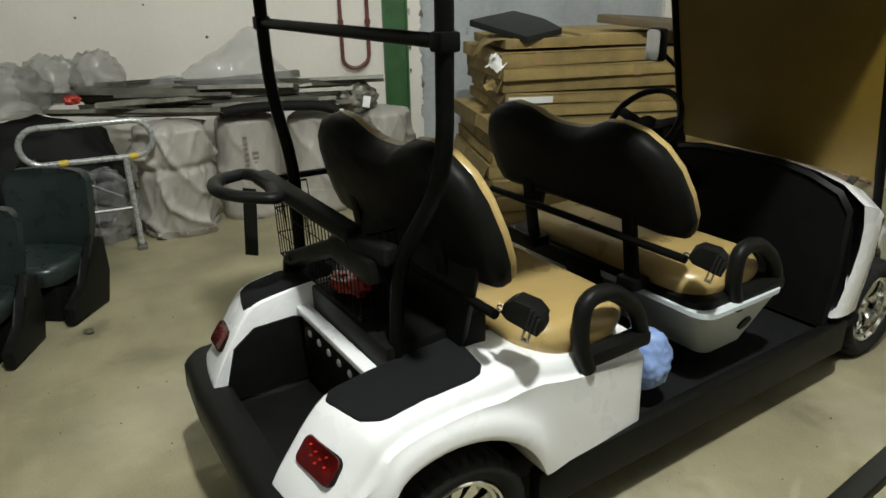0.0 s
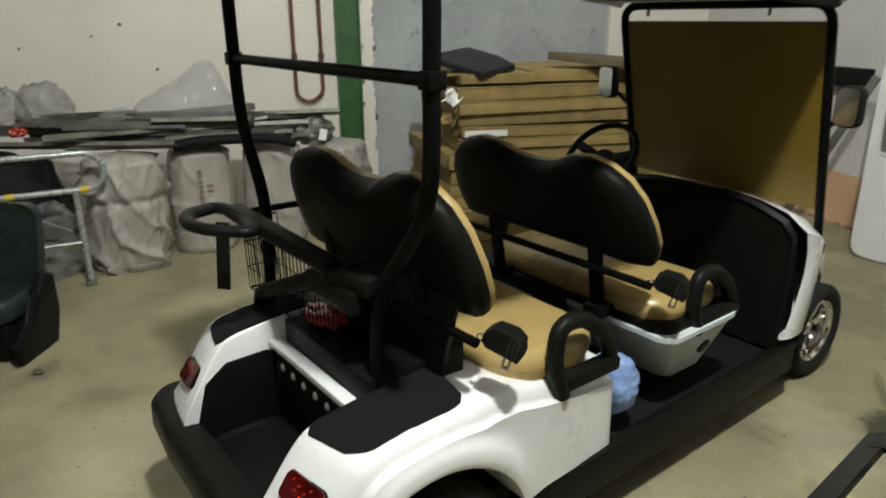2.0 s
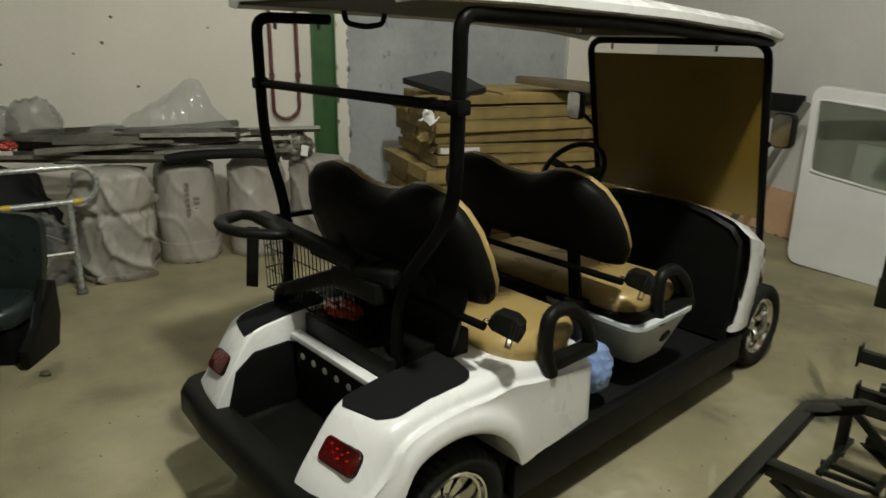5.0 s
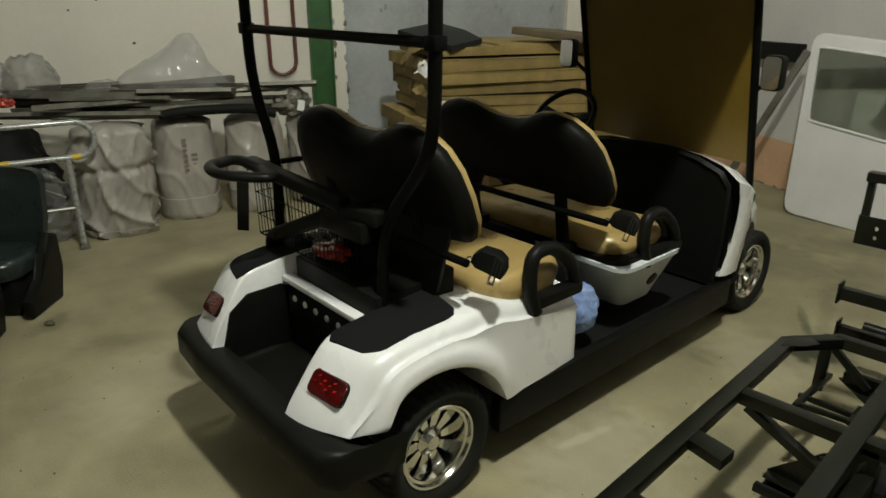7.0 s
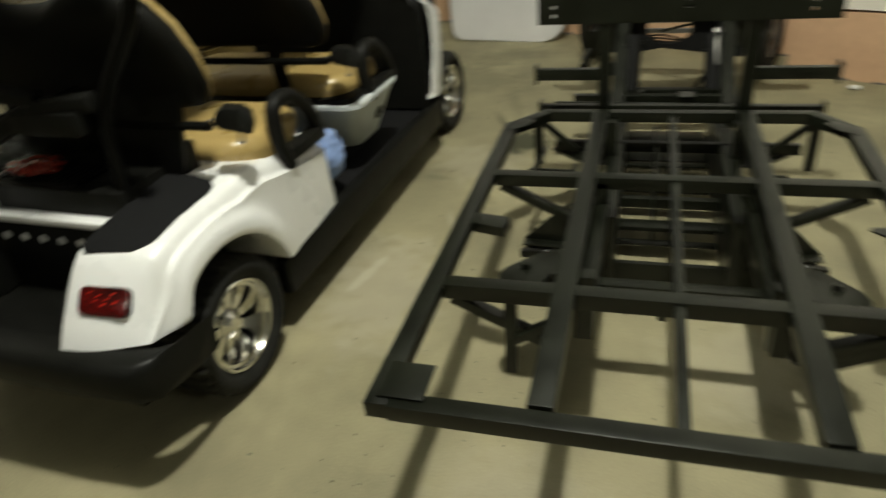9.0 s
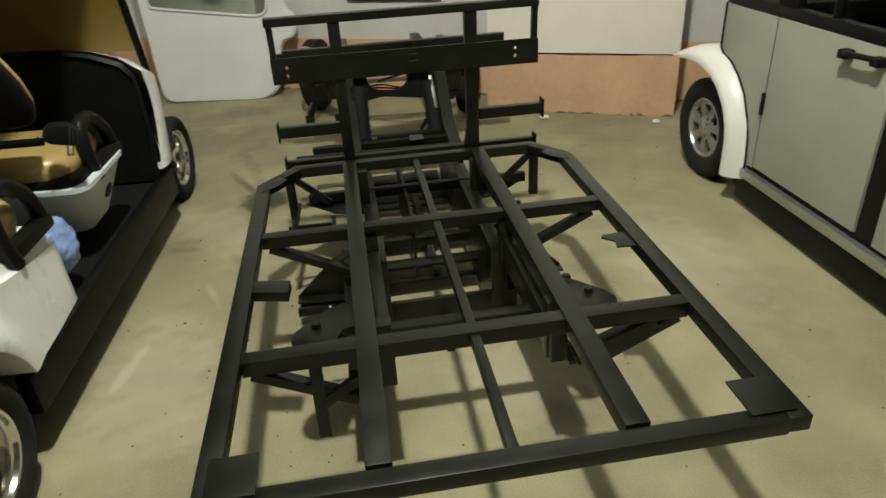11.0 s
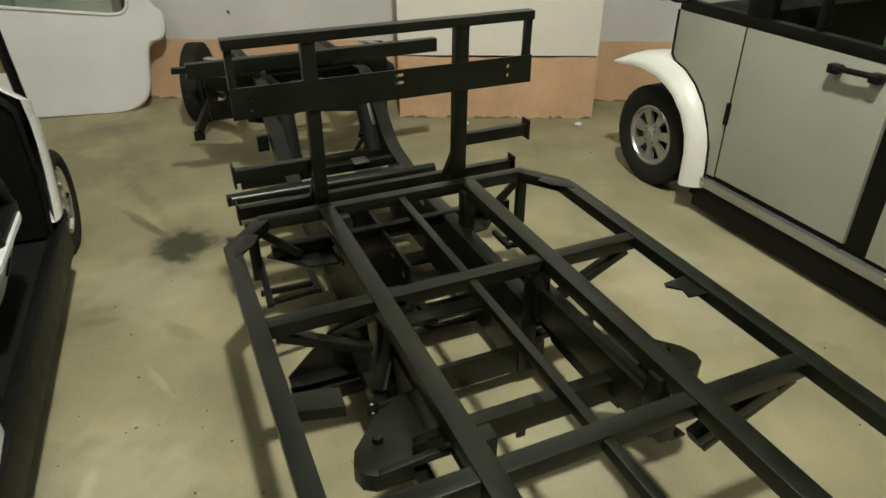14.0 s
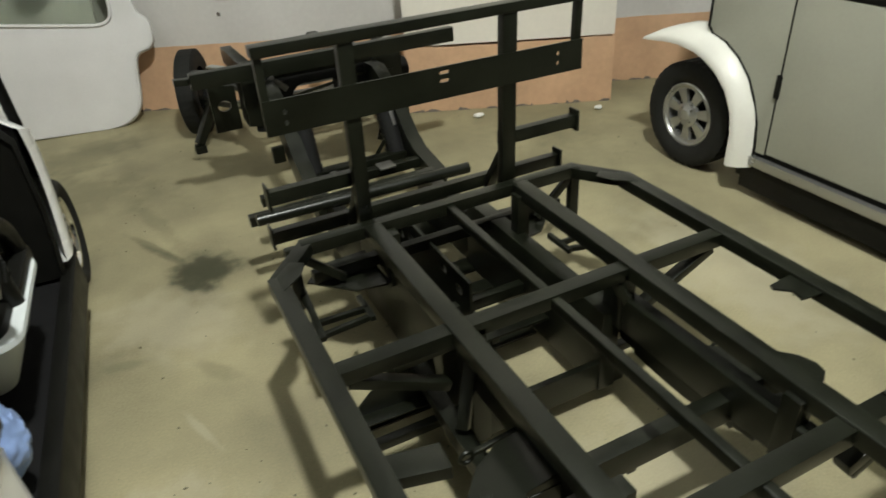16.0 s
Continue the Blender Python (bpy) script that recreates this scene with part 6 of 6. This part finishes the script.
# moulded seats
def bucket_seat(m, h):
    st = empty("bucket_seat", m, "dark green moulded plastic seat standing on the floor", "seat", "moulded plastic seats")
    rings = []
    for z, w, y in ((0.30, 0.42, 0.0), (0.34, 0.48, -0.005), (0.5, 0.52, 0.03), (0.7, 0.53, 0.06), (h - 0.06, 0.51, 0.08), (h - 0.015, 0.46, 0.085), (h, 0.38, 0.085)):
        rings.append([(x, y + o + yy, z) for x, yy, o in [(-w / 2, -0.04, 0), (-w / 4, 0.0, 0), (0, 0.008, 0), (w / 4, 0.0, 0), (w / 2, -0.04, 0), (w / 2, 0.0, 0.02), (w / 4, 0.02, 0.02), (0, 0.03, 0.02), (-w / 4, 0.02, 0.02), (-w / 2, 0.0, 0.02)]])
    part("seat_back", loft(B(), rings), M_SEATGREEN, st, "dark green moulded back", smooth=60)
    part("seat_pan", cushion((-0.25, -0.42, 0.24), (0.25, 0.02, 0.34), 0.05), M_SEATGREEN, st, smooth=60)
    for s in (1, -1):
        part("seat_side", prism(B(), [(-0.40, 0.02), (-0.05, 0.0), (0.02, 0.18), (0.02, 0.40), (-0.08, 0.44), (-0.15, 0.33), (-0.22, 0.18), (-0.40, 0.12)], "x", s * 0.25, s * 0.31, 0.02), M_PLASTIC, st, "black moulded seat side", smooth=60)
    part("seat_foot", box(B(), (-0.20, -0.34, 0.0), (0.20, -0.02, 0.24), 0.03), M_PLASTIC, st)
    return st


bucket_seat(pose(-3.99, 0.76, 0, 0, 0, 48), 0.80)
bucket_seat(pose(-3.66, 0.33, 0, 0, 0, 60) @ Matrix.Diagonal((1, 1, 0.90, 1)), 0.80)

# maroon pipe loop on the wall by the column
def on_wall(v, z, out=0.06):
    return HALL @ Vector((out, v, z))


ob = part("fire_pipe", pipe(B(), [on_wall(-4.62, 3.2), on_wall(-4.62, 1.06), on_wall(-4.50, 1.0), on_wall(-4.36, 1.08), on_wall(-4.36, 3.2)], 0.018, 10, 0.09), M_PIPE, smooth=60)
tagged(ob, "maroon painted pipe bent in a loop on the wall", "pipe")
for v in (-4.62, -4.36):
    for z in (1.45, 2.0):
        part("pipe_clip", spin(B(), [(0.018, -0.03), (0.028, -0.02), (0.026, 0.0), (0.03, 0.02), (0.018, 0.03)], on_wall(v, z), (0, 0, 1), 12), M_PIPE, ob)
for v, z, r in ((-5.88, 1.35, 0.015), (-6.15, 1.75, 0.017), (-6.4, 1.65, 0.010), (-5.2, 1.9, 0.010), (-7.0, 1.55, 0.012), (-6.05, 1.98, 0.016)):
    bm = B()
    n = 14
    prism(bm, [(r * (1 + 0.3 * noise.noise(Vector((k, v, z)))) * math.cos(2 * math.pi * k / n), r * (1 + 0.3 * noise.noise(Vector((k, z, v)))) * math.sin(2 * math.pi * k / n)) for k in range(n)], "x", -0.01, 0.003)
    ob = part("wall_hole", bm, M_CHIP, m=HALL @ pose(0, v, z))
    tagged(ob, "small chipped hole in the white plaster", "wall hole", "holes in the wall", "structure")
rnd = random.Random(23)
for k in range(26):
    r, z = rnd.uniform(0.008, 0.03), 0.5 + 1.7 * k / 26 + rnd.uniform(-0.03, 0.03)
    side = rnd.choice((-3.83, -3.83, -3.84, -3.95))
    bm = B()
    prism(bm, [(r * rnd.uniform(0.4, 1.0) * math.cos(2 * math.pi * q / 9), r * rnd.uniform(0.8, 2.2) * math.sin(2 * math.pi * q / 9)) for q in range(9)], "x", 0.02, 0.0535)
    ob = part("plaster_chip", bm, rnd.choice((M_CHIP, M_BLUEWALL, M_BLUEWALL)), m=HALL @ pose(0, side, z))
    tagged(ob, "spot where the white plaster edge has broken off", "chipped spot", "chips along the plaster edge", "structure")
for v in (-3.45, -2.95, -2.15, -1.45):
    for z in (1.62, 1.95, 1.28):
        if (v, z) == (-2.15, 1.95):
            continue
        for q in range(2):
            ob = part("wall_mark", box(B(), (-0.002, 0.0, 0.0), (0.002, 0.03, rnd.uniform(0.04, 0.07))), M_FAINT, m=HALL @ pose(0, v + 0.05 * q + rnd.uniform(-0.05, 0.05), z + rnd.uniform(-0.03, 0.03)), smooth=0)
            tagged(ob, "faint grey mark painted on the blue-grey wall", "wall mark", "marks on the wall", "structure")

for u, z, r in ((3.95, 0.70, 0.018), (4.02, 0.69, 0.01), (4.62, 0.67, 0.014), (3.3, 0.60, 0.008), (4.3, 0.95, 0.008)):
    bm = B()
    prism(bm, [(r * (1 + 0.5 * noise.noise(Vector((k * 1.7, u, z)))) * math.cos(2 * math.pi * k / 12), r * (1 + 0.5 * noise.noise(Vector((k, z, u)))) * math.sin(2 * math.pi * k / 12)) for k in range(12)], "y", -0.003, 0.01)
    ob = part("wall_hole", bm, M_CHIP, m=HALL @ pose(u, 0, z))
    tagged(ob, "small chip in the grey back wall plaster", "wall hole", "holes in the wall", "structure")

bm = B()
rnd = random.Random(31)
for u0, u1, v in ((0.2, 5.9, -0.006), (5.95, 7.35, -0.418), (7.4, 11.5, -0.006)):
    u = u0
    while u < u1:
        w = rnd.uniform(0.02, 0.16)
        prism(bm, [(u, 0.0), (u + w, 0.0), (u + w * rnd.uniform(0.6, 1.0), rnd.uniform(0.004, 0.016)), (u + w * rnd.uniform(0.1, 0.5), rnd.uniform(0.004, 0.022))], "y", v - rnd.uniform(0.001, 0.012), v + 0.003)
        u += w + rnd.choice((0.0, 0.0, 0.05, 0.12))
ob = part("plaster_crumbs", bm, M_CHIP, m=HALL, smooth=0)
tagged(ob, "dark crumbled plaster along the foot of the wall", "crumbs", kind="stuff")

# loose chips and grit on the floor
bm = B()
rnd = random.Random(17)
for k in range(420):
    x, y = rnd.uniform(-3.6, 2.6), rnd.uniform(-0.2, 5.6)
    r = rnd.choice((0.0012, 0.0015, 0.002, 0.003, 0.004))
    a = rnd.uniform(0, 6)
    pts = [(x + r * rnd.uniform(0.6, 2.0) * math.cos(a + t), y + r * rnd.uniform(0.6, 1.3) * math.sin(a + t)) for t in (0, 1.5, 3.1, 4.6)]
    prism(bm, pts, "z", 0.0005, 0.004)
for k in range(45):
    x, y = rnd.uniform(-0.55, 0.25), rnd.uniform(0.9, 2.6)
    r, a = rnd.choice((0.0015, 0.002, 0.003)), rnd.uniform(0, 6)
    prism(bm, [(x + r * rnd.uniform(0.6, 2.0) * math.cos(a + t), y + r * rnd.uniform(0.6, 1.3) * math.sin(a + t)) for t in (0, 1.5, 3.1, 4.6)], "z", 0.0005, 0.004)
ob = part("floor_grit", bm, M_DIRT, smooth=0)
tagged(ob, "dark chips and grit scattered over the floor", "grit", kind="stuff")
for k, (x, y, s) in enumerate(((1.86, 4.62, 0.035), (2.61, 4.28, 0.03), (-3.38, 0.77, 0.03))):
    crumple("paper_scrap", (x, y, 0), (s, s * 0.8, s * 0.5), M_PAPER if k < 2 else M_DIRT, "small crumpled scrap on the floor" if k < 2 else "small dark lump of dirt on the floor", "scrap", 50 + k, 0.4, 3.0, group="scraps on the floor", detail=2)
num = bpy.data.curves.new("number", "FONT")
num.body, num.size, num.extrude = "35", 0.11, 0.001
ob = new("wall_number", num)
num.materials.append(M_FAINT)
ob.matrix_basis = HALL @ pose(0.002, -2.17, 1.93, 90, 0, 90)
tagged(ob, "faint grey number painted on the blue-grey wall", "wall number", kind="structure")
